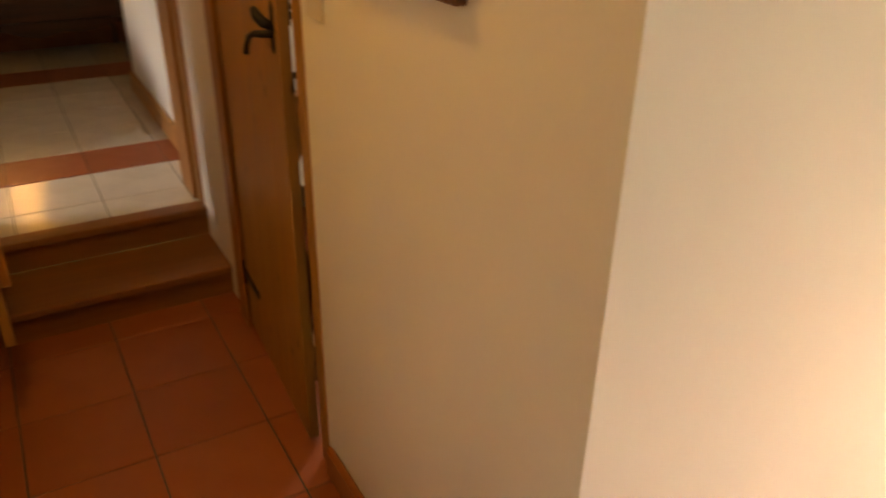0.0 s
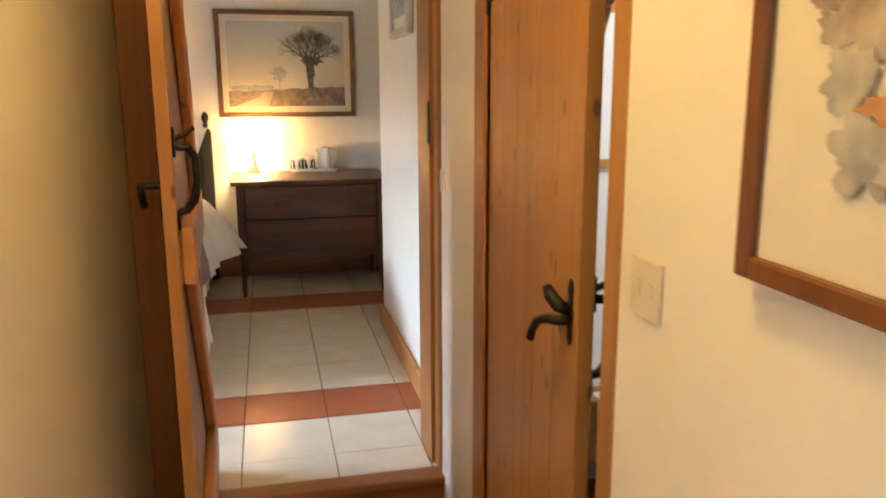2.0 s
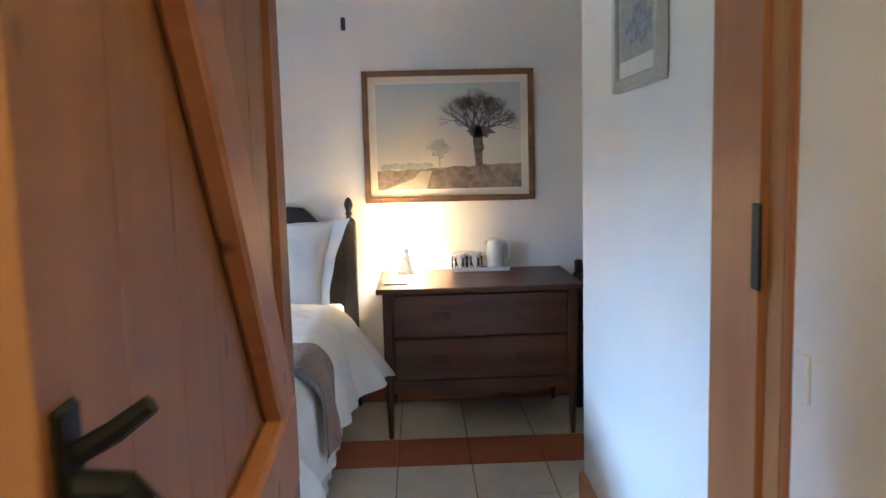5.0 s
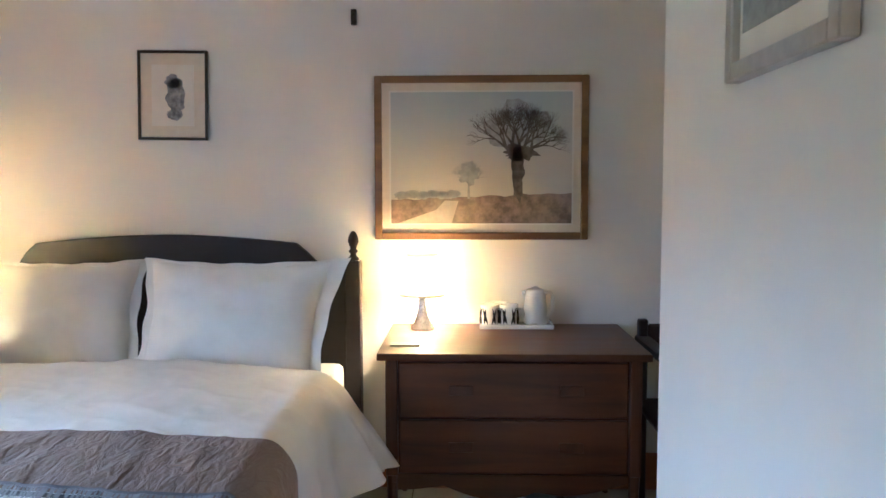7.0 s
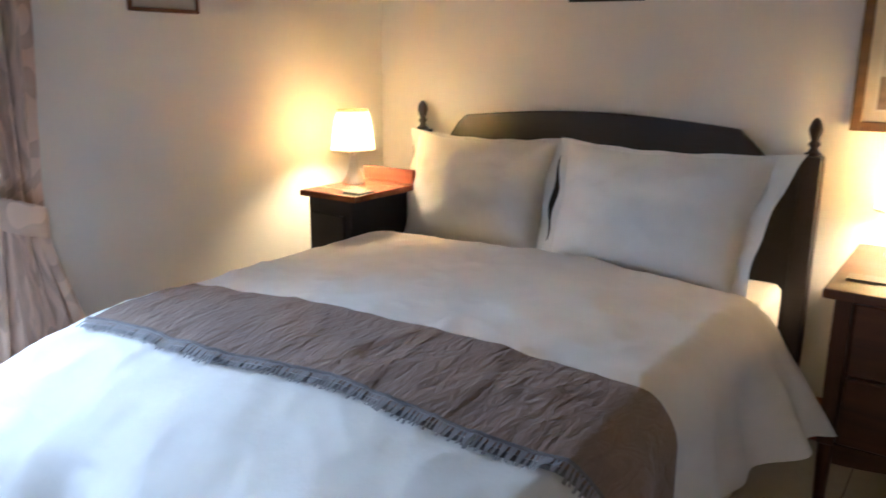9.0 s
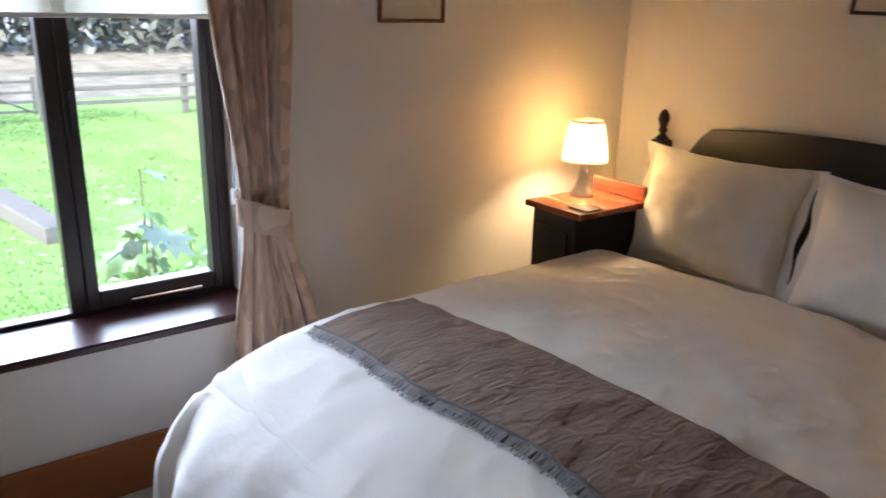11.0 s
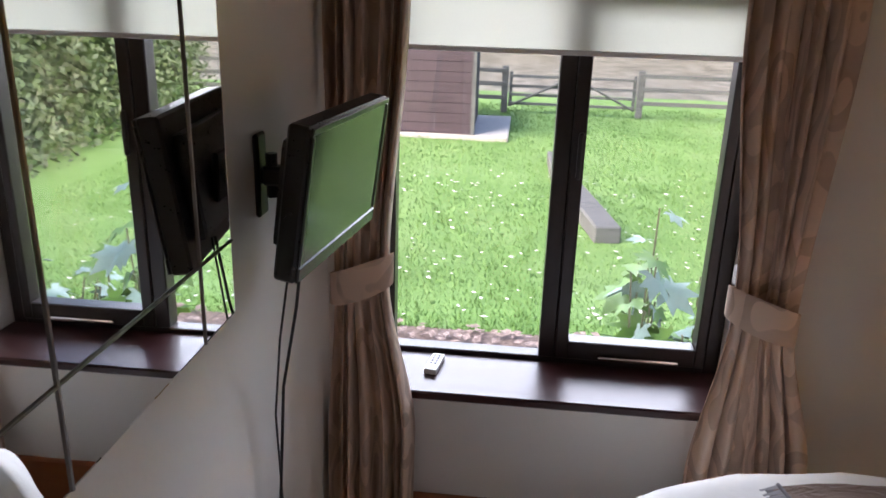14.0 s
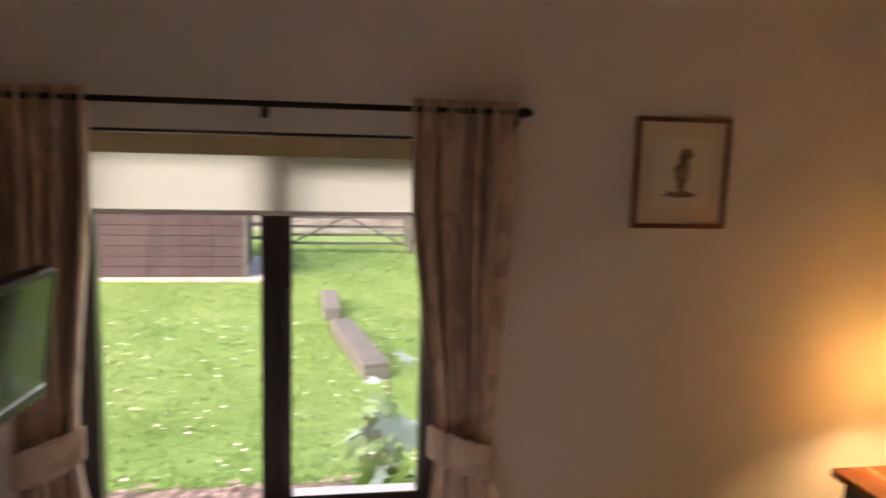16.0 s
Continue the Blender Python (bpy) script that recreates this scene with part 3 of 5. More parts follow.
# headboard
hb = [(-1.97, 0.35), (-2.10, 0.95), (-1.98, 1.02), (-1.93, 1.09), (-1.885, 1.128)]
hb += [(-1.885 + (1.17 * k / 16), 1.128 + 0.037 * math.sin(math.pi * k / 16)) for k in range(1, 16)]
hb += [(-0.715, 1.128), (-0.67, 1.09), (-0.62, 1.04), (-0.53, 1.0), (-0.53, 0.35)]
part("headboard", plate(hb, 6.000, 6.035, 0.004), BEDWOOD, bed, "dark stained shaped headboard")
for s, x in ((-1, -2.135), (1, -0.462)):
    part("post", box(x - 0.034, 5.985, 0.0, x + 0.034, 6.053, 1.05, 0.004), BEDWOOD, bed)
    part("wing", plate([(x - s * 0.03, 1.045), (x - s * 0.03, 0.35), (x - s * 0.22, 0.35), (x - s * 0.16, 0.62), (x - s * 0.10, 0.88), (x - s * 0.06, 0.98)], 5.998, 6.037, 0.003), BEDWOOD, bed)
    part("finial", lathe([(0.026, 0), (0.030, 0.008), (0.018, 0.016), (0.012, 0.028), (0.020, 0.038), (0.020, 0.044), (0.013, 0.052), (0.018, 0.066), (0.024, 0.085), (0.023, 0.10), (0.016, 0.118), (0.006, 0.13)], 16, at=(x, 6.019, 1.05)), BEDWOOD, bed, smooth=True)


def drape_over(ex, ey, sx, x_edge, y_edge, z, r, seed):
    """Where cloth goes that lies ex past a side edge and ey past the foot edge."""
    e = math.hypot(ex, ey)
    if e < 1e-6:
        return x_edge, y_edge, z
    a = min(e / r, math.pi / 2)
    out, drop = r * math.sin(a), r * (1 - math.cos(a)) + max(0.0, e - r * math.pi / 2)
    ang = math.atan2(ey, ex)
    flare = drop * (0.07 + 0.05 * math.sin(ang * 6 + seed)) if 0.02 < ang < 1.55 else drop * 0.05
    if sx > 0 and ey < 0.02:
        flare += drop * 0.36 * math.exp(-(((y_edge - 5.42) / 0.40) ** 2))
    out += flare
    return x_edge + sx * out * math.cos(ang), y_edge - out * math.sin(ang), z - drop


def puff(x, y, seed=0.0):
    """Soft quilt relief."""
    p = Vector((x * 2.3 + seed, y * 2.3, seed))
    q = Vector((x * 7 + seed, y * 5, 3.1 + seed))
    ridge = 1 - abs(noise.noise(Vector((x * 3.1 + y * 1.2, y * 4.2 - x, 7.7 + seed))))
    return 0.011 * noise.noise(p) + 0.005 * noise.noise(q) + 0.005 * ridge ** 6 + 0.004 * (1 - abs(noise.noise(Vector((x * 6.3 - y * 3.7, y * 5.1 + x * 4.4, 2.2))))) ** 10


def top_at(x, y):
    """Height of the bedding over its usual level: low at the edges and the foot."""
    e = min(1.0, max(0.0, (y - 3.74) / 0.70))
    return -0.035 + 0.030 * (1 - ((x - BC) / BW) ** 2) + 0.20 * (e * (2 - e)) - 0.18


def duvet(u, v):
    side = 0.39
    s = (u - 0.5) * 2 * (BW + side)
    y = 5.50 - v * (5.50 - BF + 0.34)
    # the head end hangs lower on the open side
    s += 0.06 * max(0, 1 - v / 0.35) * max(0.0, (u - 0.6) / 0.4)
    ex, ey = max(0.0, abs(s) - BW + 0.05), max(0.0, BF + 0.05 - y)
    sx = 1 if s > 0 else -1
    x_in = BC + max(-BW + 0.05, min(BW - 0.05, s))
    crown = top_at(x_in, y)
    x, yy, z = drape_over(ex, ey, sx, x_in, max(y, BF + 0.05), DT + crown, 0.11 + 0.05 * (ey > 0 or sx < 0), 1.0)
    k = puff(s, y)
    drop = DT - z
    wave = 0.022 * min(1, max(0, drop - 0.05) / 0.2)
    if ex > 0.02 and ey <= 0.02:
        fold = math.exp(-(((y - 5.36) / 0.22) ** 2)) if sx > 0 else 0.0
        x += sx * wave * (math.sin(y * 13 + 1.5 * sx) + 0.5 * math.sin(y * 29)) + fold * 0.10 * max(0, drop - 0.06) * (0.5 + 0.9 * math.sin(y * 34))
        z += 0.26 * fold * max(0, drop - 0.1)
    elif ey > 0.02 and ex <= 0.02:
        yy -= wave * (math.sin(s * 11) + 0.5 * math.sin(s * 23 + 1))
    edge = 0.035 * max(0.0, 1 - v / 0.02)
    return (x, yy, max(0.16, z + k - edge))


quilt = thing("duvet", "white cotton duvet spread over the bed", "duvet")
part("cover", sheet(130, 150, duvet), COTTON, quilt, smooth=True)
part("hem", tube([duvet(k / 60, 0.004) for k in range(61)], 0.009, 6), COTTON, quilt, smooth=True)


def throw_at(u, v, lift=0.012):
    s = -0.67 + u * (0.67 + BW + 0.33)
    y = 4.575 - 0.365 * v + 0.02 * s + 0.02 * math.sin(s * 2.1) + (0.012 * math.sin(s * 9) if v > 0.9 else 0)
    ex = max(0.0, abs(s) - BW + 0.05)
    sx = 1 if s > 0 else -1
    x_in = BC + max(-BW + 0.05, min(BW - 0.05, s))
    crown = top_at(x_in, y)
    x, yy, z = drape_over(ex, 0, sx, x_in, y, DT + crown, 0.125 + 0.05 * (sx < 0), 1.0)
    if ex > 0.02:
        x += sx * (0.022 * min(1, max(0, DT - z - 0.05) / 0.2) * (math.sin(y * 13 + 1.5 * sx) + 0.5 * math.sin(y * 29)) + 0.012)
    return (x, yy, z + puff(s, y) + lift + 0.004 * noise.noise(Vector((s * 14, y * 8, 2))))


throw = thing("bed_runner", "brown crinkled throw with a dark fringe across the bed", "throw")
part("cloth", sheet(120, 24, throw_at), RUNNER, throw, smooth=True)
part("edge_cord", tube([throw_at(k / 140, 0.965, 0.018) for k in range(141)], 0.0045, 6), FRINGE, throw, "dark grey edging cord", smooth=True)
part("lining", sheet(120, 4, lambda u, v: throw_at(u, 0.985 + 0.05 * v, 0.007)), FRINGE, throw, "dark grey underside", smooth=True)


def tassels(n, seed):
    """Fine pale threads that hang from the edging cord."""
    rnd = random.Random(seed)
    bm = bmesh.new()
    for k in range(n):
        u, w = (k + 0.5) / n, 0.36 / n * rnd.uniform(0.7, 1.2)
        lean, reach = rnd.uniform(-0.7, 0.7) / n, rnd.uniform(0.085, 0.12)
        rows = []
        for j in range(4):
            t = j / 3
            p, q = (Vector(throw_at(min(1.0, max(0.0, u + lean * t + d)), 0.965 + reach * t, 0.019 - 0.007 * t)) for d in (-w, w))
            rows.append((bm.verts.new(p), bm.verts.new(q)))
        for (a0, a1), (b0, b1) in zip(rows, rows[1:]):
            bm.faces.new((a0, a1, b1, b0))
    return bm


part("fringe", tassels(190, 6), THREAD, throw, "pale grey thread fringe")


def pillow(at, rz, tilt, seed, W2=0.345, flare=0.0):
    H2 = 0.232

    def shape(sign):
        def where(u, v):
            a, b2 = (u - 0.5) * 2, (v - 0.5) * 2
            bulge = max(0.0, (1 - abs(a) ** 2.6)) ** 0.6 * max(0.0, (1 - abs(b2) ** 2.6)) ** 0.6
            wr = 0.022 * noise.noise(Vector((a * 3 + seed, b2 * 3, seed * 1.7))) + 0.005 * noise.noise(Vector((a * 9 + seed, b2 * 7, 1)))
            pinch = 1 - 0.09 * (1 - abs(a) ** 2) * abs(b2) ** 2
            return (flare * 0.6 * max(0.0, a) ** 2 * (b2 + 1) / 2 + a * (1 - 0.07 * (1 - b2 * b2) * a * a) * (W2 + 0.012 * noise.noise(Vector((b2 * 2, seed, 1)))), sign * (0.12 * bulge + 0.004) + wr * bulge - 0.0, b2 * (H2 + 0.010 * noise.noise(Vector((a * 2.5, seed, 4)))) * pinch + H2)
        return where

    bm = sheet(40, 28, shape(1))
    sheet(40, 28, shape(-1), bm)
    bmesh.ops.recalc_face_normals(bm, faces=bm.faces[:])
    p = tagged(part("pillow", bm, COTTON, smooth=True), "plump white cotton pillow leaning on the headboard", "pillow", "pillows on the bed")
    p.matrix_world = pose(*at, tilt, 0, rz)
    # flange round the edge
    f = bmesh.new()
    pts = []
    for k in range(80):
        t = 2 * math.pi * k / 80
        c, s = math.cos(t), math.sin(t)
        sq = max(abs(c), abs(s))
        pts.append((c / sq, s / sq))
    inner = [f.verts.new((a * W2 * 0.84, 0.002 * math.sin(9 * a + seed), H2 + b2 * H2 * 0.80)) for a, b2 in pts]
    outer = [f.verts.new((flare * max(0.0, a) ** 2 * (b2 + 1) / 2 + a * (1 - 0.06 * (1 - b2 * b2)) * (W2 + 0.045 * (0.75 + 0.25 * abs(b2) ** 3)), 0.012 * math.sin(14 * a + 9 * b2 + seed), H2 + b2 * (H2 + 0.018) * (1 - 0.10 * (1 - a * a)))) for a, b2 in pts]
    for k in range(80):
        f.faces.new((inner[k], inner[(k + 1) % 80], outer[(k + 1) % 80], outer[k]))
    part("flange", f, COTTON, p, smooth=True)
    return p


pillow((-0.925, 5.62, 0.625), -3.0, -18, 1.3, 0.345, 0.10)
pillow((-1.672, 5.70, 0.615), 3.0, -18, 4.1, 0.325)


# ---- table lamps ----
def table_lamp(at, lit, k=1.0):
    t = thing("table_lamp", "lit table lamp with a steel trumpet base and pale shade", "lamp", at, "bedside lamps")
    part("base", lathe([(0.052, 0), (0.054, 0.004), (0.050, 0.010), (0.034, 0.035), (0.022, 0.07), (0.016, 0.105), (0.015, 0.13), (0.019, 0.148), (0.012, 0.152), (0.012, 0.165)], 28), STEEL, t, smooth=True)
    sh = lathe([(0.098, 0.150), (0.097, 0.158), (0.088, 0.225), (0.077, 0.29), (0.069, 0.325)], 32, cap=False)
    bmesh.ops.solidify(sh, geom=sh.faces[:], thickness=0.002)
    part("shade", sh, SHADE, t, "glowing cream fabric shade", smooth=True)
    part("rim_band", lathe([(0.0985, 0.149), (0.0995, 0.152), (0.0985, 0.158)], 32, cap=False), TRIM, t, "cream ribbon trim", smooth=True)
    part("rim_band", lathe([(0.0705, 0.318), (0.0708, 0.323), (0.0700, 0.3265)], 32, cap=False), TRIM, t, smooth=True)
    # disc added to hold back the cone of light above the shade
    part("diffuser", lathe([(0.004, 0.3105), (0.066, 0.3105), (0.066, 0.3125), (0.004, 0.3125)], 32), SHADE, t, "pale diffuser disc added inside the shade")
    for o in t.children:
        o.scale = (k, k, k)
    part("bulb", lathe([(0.012, 0.165), (0.014, 0.19), (0.026, 0.215), (0.028, 0.235), (0.020, 0.255), (0.006, 0.265)], 16), BULB, t, smooth=True)
    lamp("lamp_light", "POINT", lit, (1.0, 0.64, 0.28), pose(at[0], at[1], at[2] + 0.232 * k), 0.035)
    return t


def shade_cloth():
    m = Mat("lamp_shade", 0.8)
    m.colour((0.85, 0.80, 0.70))
    tl = m.node("ShaderNodeBsdfTranslucent")
    tl.inputs[0].default_value = (0.95, 0.86, 0.66, 1)
    mx = m.t.nodes.new("ShaderNodeMixShader")
    mx.inputs[0].default_value = 0.65
    m.t.links.new(m.b.outputs[0], mx.inputs[1])
    m.t.links.new(tl.outputs[0], mx.inputs[2])
    # the thin weave lets part of the light straight through
    tr = m.node("ShaderNodeBsdfTransparent")
    tr.inputs[0].default_value = (1.0, 0.86, 0.60, 1)
    weave = m.t.nodes.new("ShaderNodeMixShader")
    weave.inputs[0].default_value = 0.30
    m.t.links.new(mx.outputs[0], weave.inputs[1])
    m.t.links.new(tr.outputs[0], weave.inputs[2])
    m.t.links.new(weave.outputs[0], m.t.nodes["Material Output"].inputs[0])
    return m.m


SHADE = shade_cloth()
TRIM = cloth("shade_trim", (0.55, 0.46, 0.32), (0.62, 0.53, 0.38), wrinkle=0.05)
BULB = glow("lamp_bulb", (1.0, 0.72, 0.36), 12.0)
CH = 0.76
table_lamp((-0.150, 5.915, CH + 0.001), 14.0)
table_lamp((-2.165, 5.57, 0.851), 12.5, 0.95)


# ---- chest of drawers ----
chest = thing("chest_of_drawers", "brown oak chest of drawers on tall legs", "chest of drawers")
CX0, CX1, CY0, CY1 = -0.262, 0.690, 5.430, 6.045
part("top", box(CX0 - 0.03, CY0 - 0.025, CH - 0.028, CX1 + 0.03, CY1 + 0.02, CH, 0.008, seg=2), OAK, chest)
part("body", box(CX0 + 0.02, CY0 + 0.03, 0.29, CX1 - 0.02, CY1 - 0.01, CH - 0.028), OAK, chest)
for x in (CX0, CX1 - 0.045):
    for y in (CY0, CY1 - 0.045):
        leg = bmesh.new()
        box(x, y, 0.29, x + 0.045, y + 0.045, CH - 0.028, 0.004, bm=leg)
        lathe([(0.012, 0.0), (0.014, 0.03), (0.018, 0.15), (0.022, 0.29)], 8, leg, (x + 0.0225, y + 0.0225, 0.0))
        part("leg", leg, OAK_Z, chest)
for z0, z1 in ((0.512, 0.720), (0.298, 0.502)):
    dr = part("drawer", box(CX0 + 0.052, CY0 + 0.006, z0, CX1 - 0.052, CY0 + 0.030, z1, 0.004), OAK, chest)
    for x in (0.02, 0.43):
        h = part("handle", box(x - 0.045, CY0 - 0.001, (z0 + z1) / 2 - 0.018, x + 0.045, CY0 + 0.0055, (z0 + z1) / 2 + 0.02, 0.002), OAK_Z, dr, "dark brass drop handle")
ap = [(CX0 + 0.045, 0.295), (CX1 - 0.045, 0.295)] + [(CX1 - 0.045 - (CX1 - CX0 - 0.09) * k / 40, 0.245 - 0.03 * abs(math.sin(math.pi * 2.5 * k / 40)) + 0.02 * math.cos(math.pi * 2 * k / 40)) for k in range(41)]
part("apron", plate(ap, CY0 + 0.008, CY0 + 0.026), OAK, chest)

# tea things
tray = thing("tray", "white tray with tea things on the chest", "tray", (0.258, 5.985, CH + 0.001))
part("tray_base", box(-0.16, -0.075, 0, 0.16, 0.075, 0.006, 0.003), CHINA, tray)
for a in ((-0.16, -0.075, 0.16, -0.067), (-0.16, 0.067, 0.16, 0.075), (-0.16, -0.067, -0.152, 0.067), (0.152, -0.067, 0.16, 0.067)):
    part("tray_rim", box(a[0], a[1], 0.006, a[2], a[3], 0.020, 0.002), CHINA, tray)


def mug(x, y):
    m = thing("mug", "white mug with a black leaf pattern on the tray", "mug", (x, y, CH + 0.008), "mugs on the tray")
    body = lathe([(0.034, 0), (0.038, 0.004), (0.040, 0.05), (0.040, 0.095), (0.037, 0.095), (0.036, 0.02), (0.004, 0.012)], 24, cap=False)
    part("cup", body, CHINA, m, smooth=True)
    part("ear", tube([(0.038, 0, 0.075), (0.060, 0, 0.072), (0.066, 0, 0.05), (0.058, 0, 0.028), (0.038, 0, 0.025)], 0.005, 8), CHINA, m, smooth=True)
    for k in range(8):
        a = -math.pi * 0.98 + k * math.pi * 0.96 / 7
        o = (0.55, -0.35, 0.2, -0.6)[k % 4]
        pts = [(0.0405 * math.cos(a + o * t), 0.0405 * math.sin(a + o * t), 0.012 + 0.07 * t) for t in (0, 0.33, 0.66, 1)]
        part("leaf_mark", tube(pts, [0.001, 0.0055, 0.0045, 0.001], 5), DARKGLAZE, m)
    return m


mug(0.142, 5.955), mug(0.226, 5.957), mug(0.185, 6.02)
kettle = thing("kettle", "white plastic electric kettle on the tray", "kettle", (0.345, 6.0, CH + 0.008))
part("jug", lathe([(0.048, 0), (0.052, 0.006), (0.053, 0.03), (0.049, 0.09), (0.043, 0.135), (0.041, 0.15), (0.036, 0.157), (0.018, 0.161), (0.010, 0.168)], 28), WPLAST, kettle, smooth=True)
part("grip", tube([(0.038, -0.015, 0.145), (0.064, -0.022, 0.146), (0.074, -0.026, 0.125), (0.072, -0.026, 0.07), (0.062, -0.022, 0.042), (0.048, -0.016, 0.038)], 0.008, 8), WPLAST, kettle, smooth=True)
part("spout", tube([(-0.034, 0.01, 0.122), (-0.046, 0.014, 0.138), (-0.054, 0.016, 0.148)], [0.018, 0.013, 0.008], 10), WPLAST, kettle, smooth=True)
dish = tagged(part("saucer", lathe([(0.02, 0), (0.03, 0.002), (0.05, 0.012), (0.047, 0.013), (0.02, 0.005)], 20, at=(0.300, 5.945, CH + 0.008)), CHINA, smooth=True), "small white china dish on the tray", "dish")
tagged(part("coaster", box(-0.255, 5.535, CH + 0.001, -0.140, 5.605, CH + 0.006, 0.002), BLACK), "dark flat card on the chest", "card")

# dark carved chair behind the corner
chair = thing("chair", "dark carved wooden chair beside the chest", "chair", (0.80, 5.46, 0))
for x in (-0.04, 0.36):
    part("back_leg", box(x, 0.36, 0, x + 0.04, 0.40, 0.82, 0.006), BEDWOOD, chair)
    part("front_leg", lathe([(0.018, 0), (0.022, 0.05), (0.016, 0.1), (0.024, 0.2), (0.016, 0.3), (0.024, 0.42), (0.024, 0.45)], 12, at=(x + 0.02, 0.0, 0)), BEDWOOD, chair, smooth=True)
    part("arm_post", lathe([(0.018, 0.47), (0.014, 0.52), (0.022, 0.57), (0.014, 0.63), (0.02, 0.70), (0.024, 0.72)], 12, at=(x + 0.02, 0.0, 0)), BEDWOOD, chair, smooth=True)
    part("arm", box(x - 0.01, -0.05, 0.72, x + 0.05, 0.40, 0.75, 0.012, seg=2), BEDWOOD, chair)
part("seat", box(-0.05, -0.04, 0.45, 0.41, 0.40, 0.48, 0.01), BEDWOOD, chair)
part("back_rail", box(0.0, 0.365, 0.70, 0.36, 0.395, 0.80, 0.01), BEDWOOD, chair)

# ---- nightstand ----
ns = thing("nightstand", "dark nightstand with a polished mahogany top", "nightstand")
NX0, NX1, NY0, NY1, NZ = -2.268, -1.935, 5.35, 5.72, 0.85
part("top", box(NX0 + 0.03, NY0 - 0.03, NZ - 0.025, NX1, NY1, NZ, 0.006, seg=2), MAHOG, ns)
part("cabinet", box(NX0 + 0.05, NY0, 0.06, NX1 - 0.05, NY1 - 0.01, NZ - 0.025, 0.004), BEDWOOD, ns)
part("plinth", box(NX0 + 0.035, NY0 - 0.012, 0.0, NX1 - 0.035, NY1 - 0.01, 0.06, 0.004), BEDWOOD, ns)
part("upstand", box(NX0 + 0.04, NY1 - 0.022, NZ, NX1 - 0.01, NY1, NZ + 0.06, 0.005), MAHOG, ns, "mahogany back upstand")
part("cupboard_door", box(NX0 + 0.08, NY0 - 0.012, 0.12, NX1 - 0.08, NY0, NZ - 0.09, 0.004), BEDWOOD, ns)
tagged(part("coaster", box(-2.05, 5.37, NZ + 0.001, -1.95, 5.46, NZ + 0.006, 0.002), BLACK), "dark flat card on the nightstand", "card")


# ---- pictures ----
def art(name, c0, c1, scale, detail=5.0, contrast=(0.35, 0.65)):
    m = Mat(name, 0.55)
    m.colour(m.ramp(m.noise(scale, detail), (contrast[0], c0), (contrast[1], c1)))
    return m.m


PAPER = art("mount_card", (0.66, 0.58, 0.46), (0.70, 0.62, 0.50), 30)
PAPER2 = art("print_paper", (0.70, 0.66, 0.58), (0.74, 0.70, 0.62), 12)
INK = art("grey_ink", (0.12, 0.13, 0.16), (0.34, 0.35, 0.38), 45)
BROWNINK = art("brown_ink", (0.12, 0.08, 0.06), (0.34, 0.26, 0.22), 30)
WASH = art("brown_wash", (0.26, 0.20, 0.17), (0.52, 0.46, 0.40), 18)
WASH2 = art("grey_wash", (0.30, 0.30, 0.32), (0.54, 0.52, 0.50), 18)
WASH3 = art("pale_wash", (0.50, 0.46, 0.40), (0.62, 0.58, 0.52), 9)
CREAM = plain("cream_plastic", (0.70, 0.64, 0.54), 0.35, 0, 0.03, 20)
ORANGE = art("orange_wash", (0.45, 0.20, 0.08), (0.58, 0.36, 0.2), 25)
GILT = timber("gilt_frame", (0.10, 0.05, 0.018), (0.24, 0.13, 0.045), "x", False, 0.35)
BLACKF = plain("black_frame", (0.02, 0.016, 0.014), 0.35, 0, 0.2, 40)
REDF = timber("red_brown_frame", (0.13, 0.045, 0.018), (0.22, 0.085, 0.03), "z", False, 0.35)
SILVERF = plain("silver_frame", (0.50, 0.49, 0.47), 0.35, 0.5, 0.08, 30)
SOIL = art("painted_field", (0.13, 0.095, 0.075), (0.28, 0.205, 0.16), 30, 6)
ROADP = art("painted_road", (0.36, 0.30, 0.25), (0.48, 0.41, 0.34), 20)
TREEP = art("painted_tree", (0.075, 0.06, 0.055), (0.15, 0.125, 0.11), 40)
FAINT = art("painted_far_tree", (0.30, 0.29, 0.27), (0.40, 0.39, 0.36), 40)


def painted_sky():
    m = Mat("painted_sky", 0.5)
    sep = m.node("ShaderNodeSeparateXYZ", Vector=m.coord)
    m.colour(m.mix(m.spread(m.noise(5, 4), 0, 0.25), m.ramp(m.spread(sep.outputs[2], 0.0, 1.0), (0.0, (0.55, 0.51, 0.44)), (0.12, (0.49, 0.51, 0.48)), (0.30, (0.41, 0.47, 0.49))), (0.6, 0.55, 0.45)))
    return m.m


SKYP = painted_sky()


def framed(name, label, w, h, bar, depth, mat, mount, m, picture=None, category="picture"):
    """A framed picture: origin at the middle of its back, facing -y."""
    p = thing(name, label, category)
    p.matrix_world = m
    f = part("frame", box(-w / 2, -depth, -h / 2, -w / 2 + bar, 0, h / 2, 0.003), mat, p)
    box_bars = [(w / 2 - bar, -h / 2, w / 2, h / 2), (-w / 2 + bar, -h / 2, w / 2 - bar, -h / 2 + bar), (-w / 2 + bar, h / 2 - bar, w / 2 - bar, h / 2)]
    for x0, z0, x1, z1 in box_bars:
        part("frame_bar", box(x0, -depth, z0, x1, 0, z1, 0.003), mat, p)
    part("mount", box(-w / 2 + bar, -depth * 0.45, -h / 2 + bar, w / 2 - bar, -0.002, h / 2 - bar), mount, p)
    return p


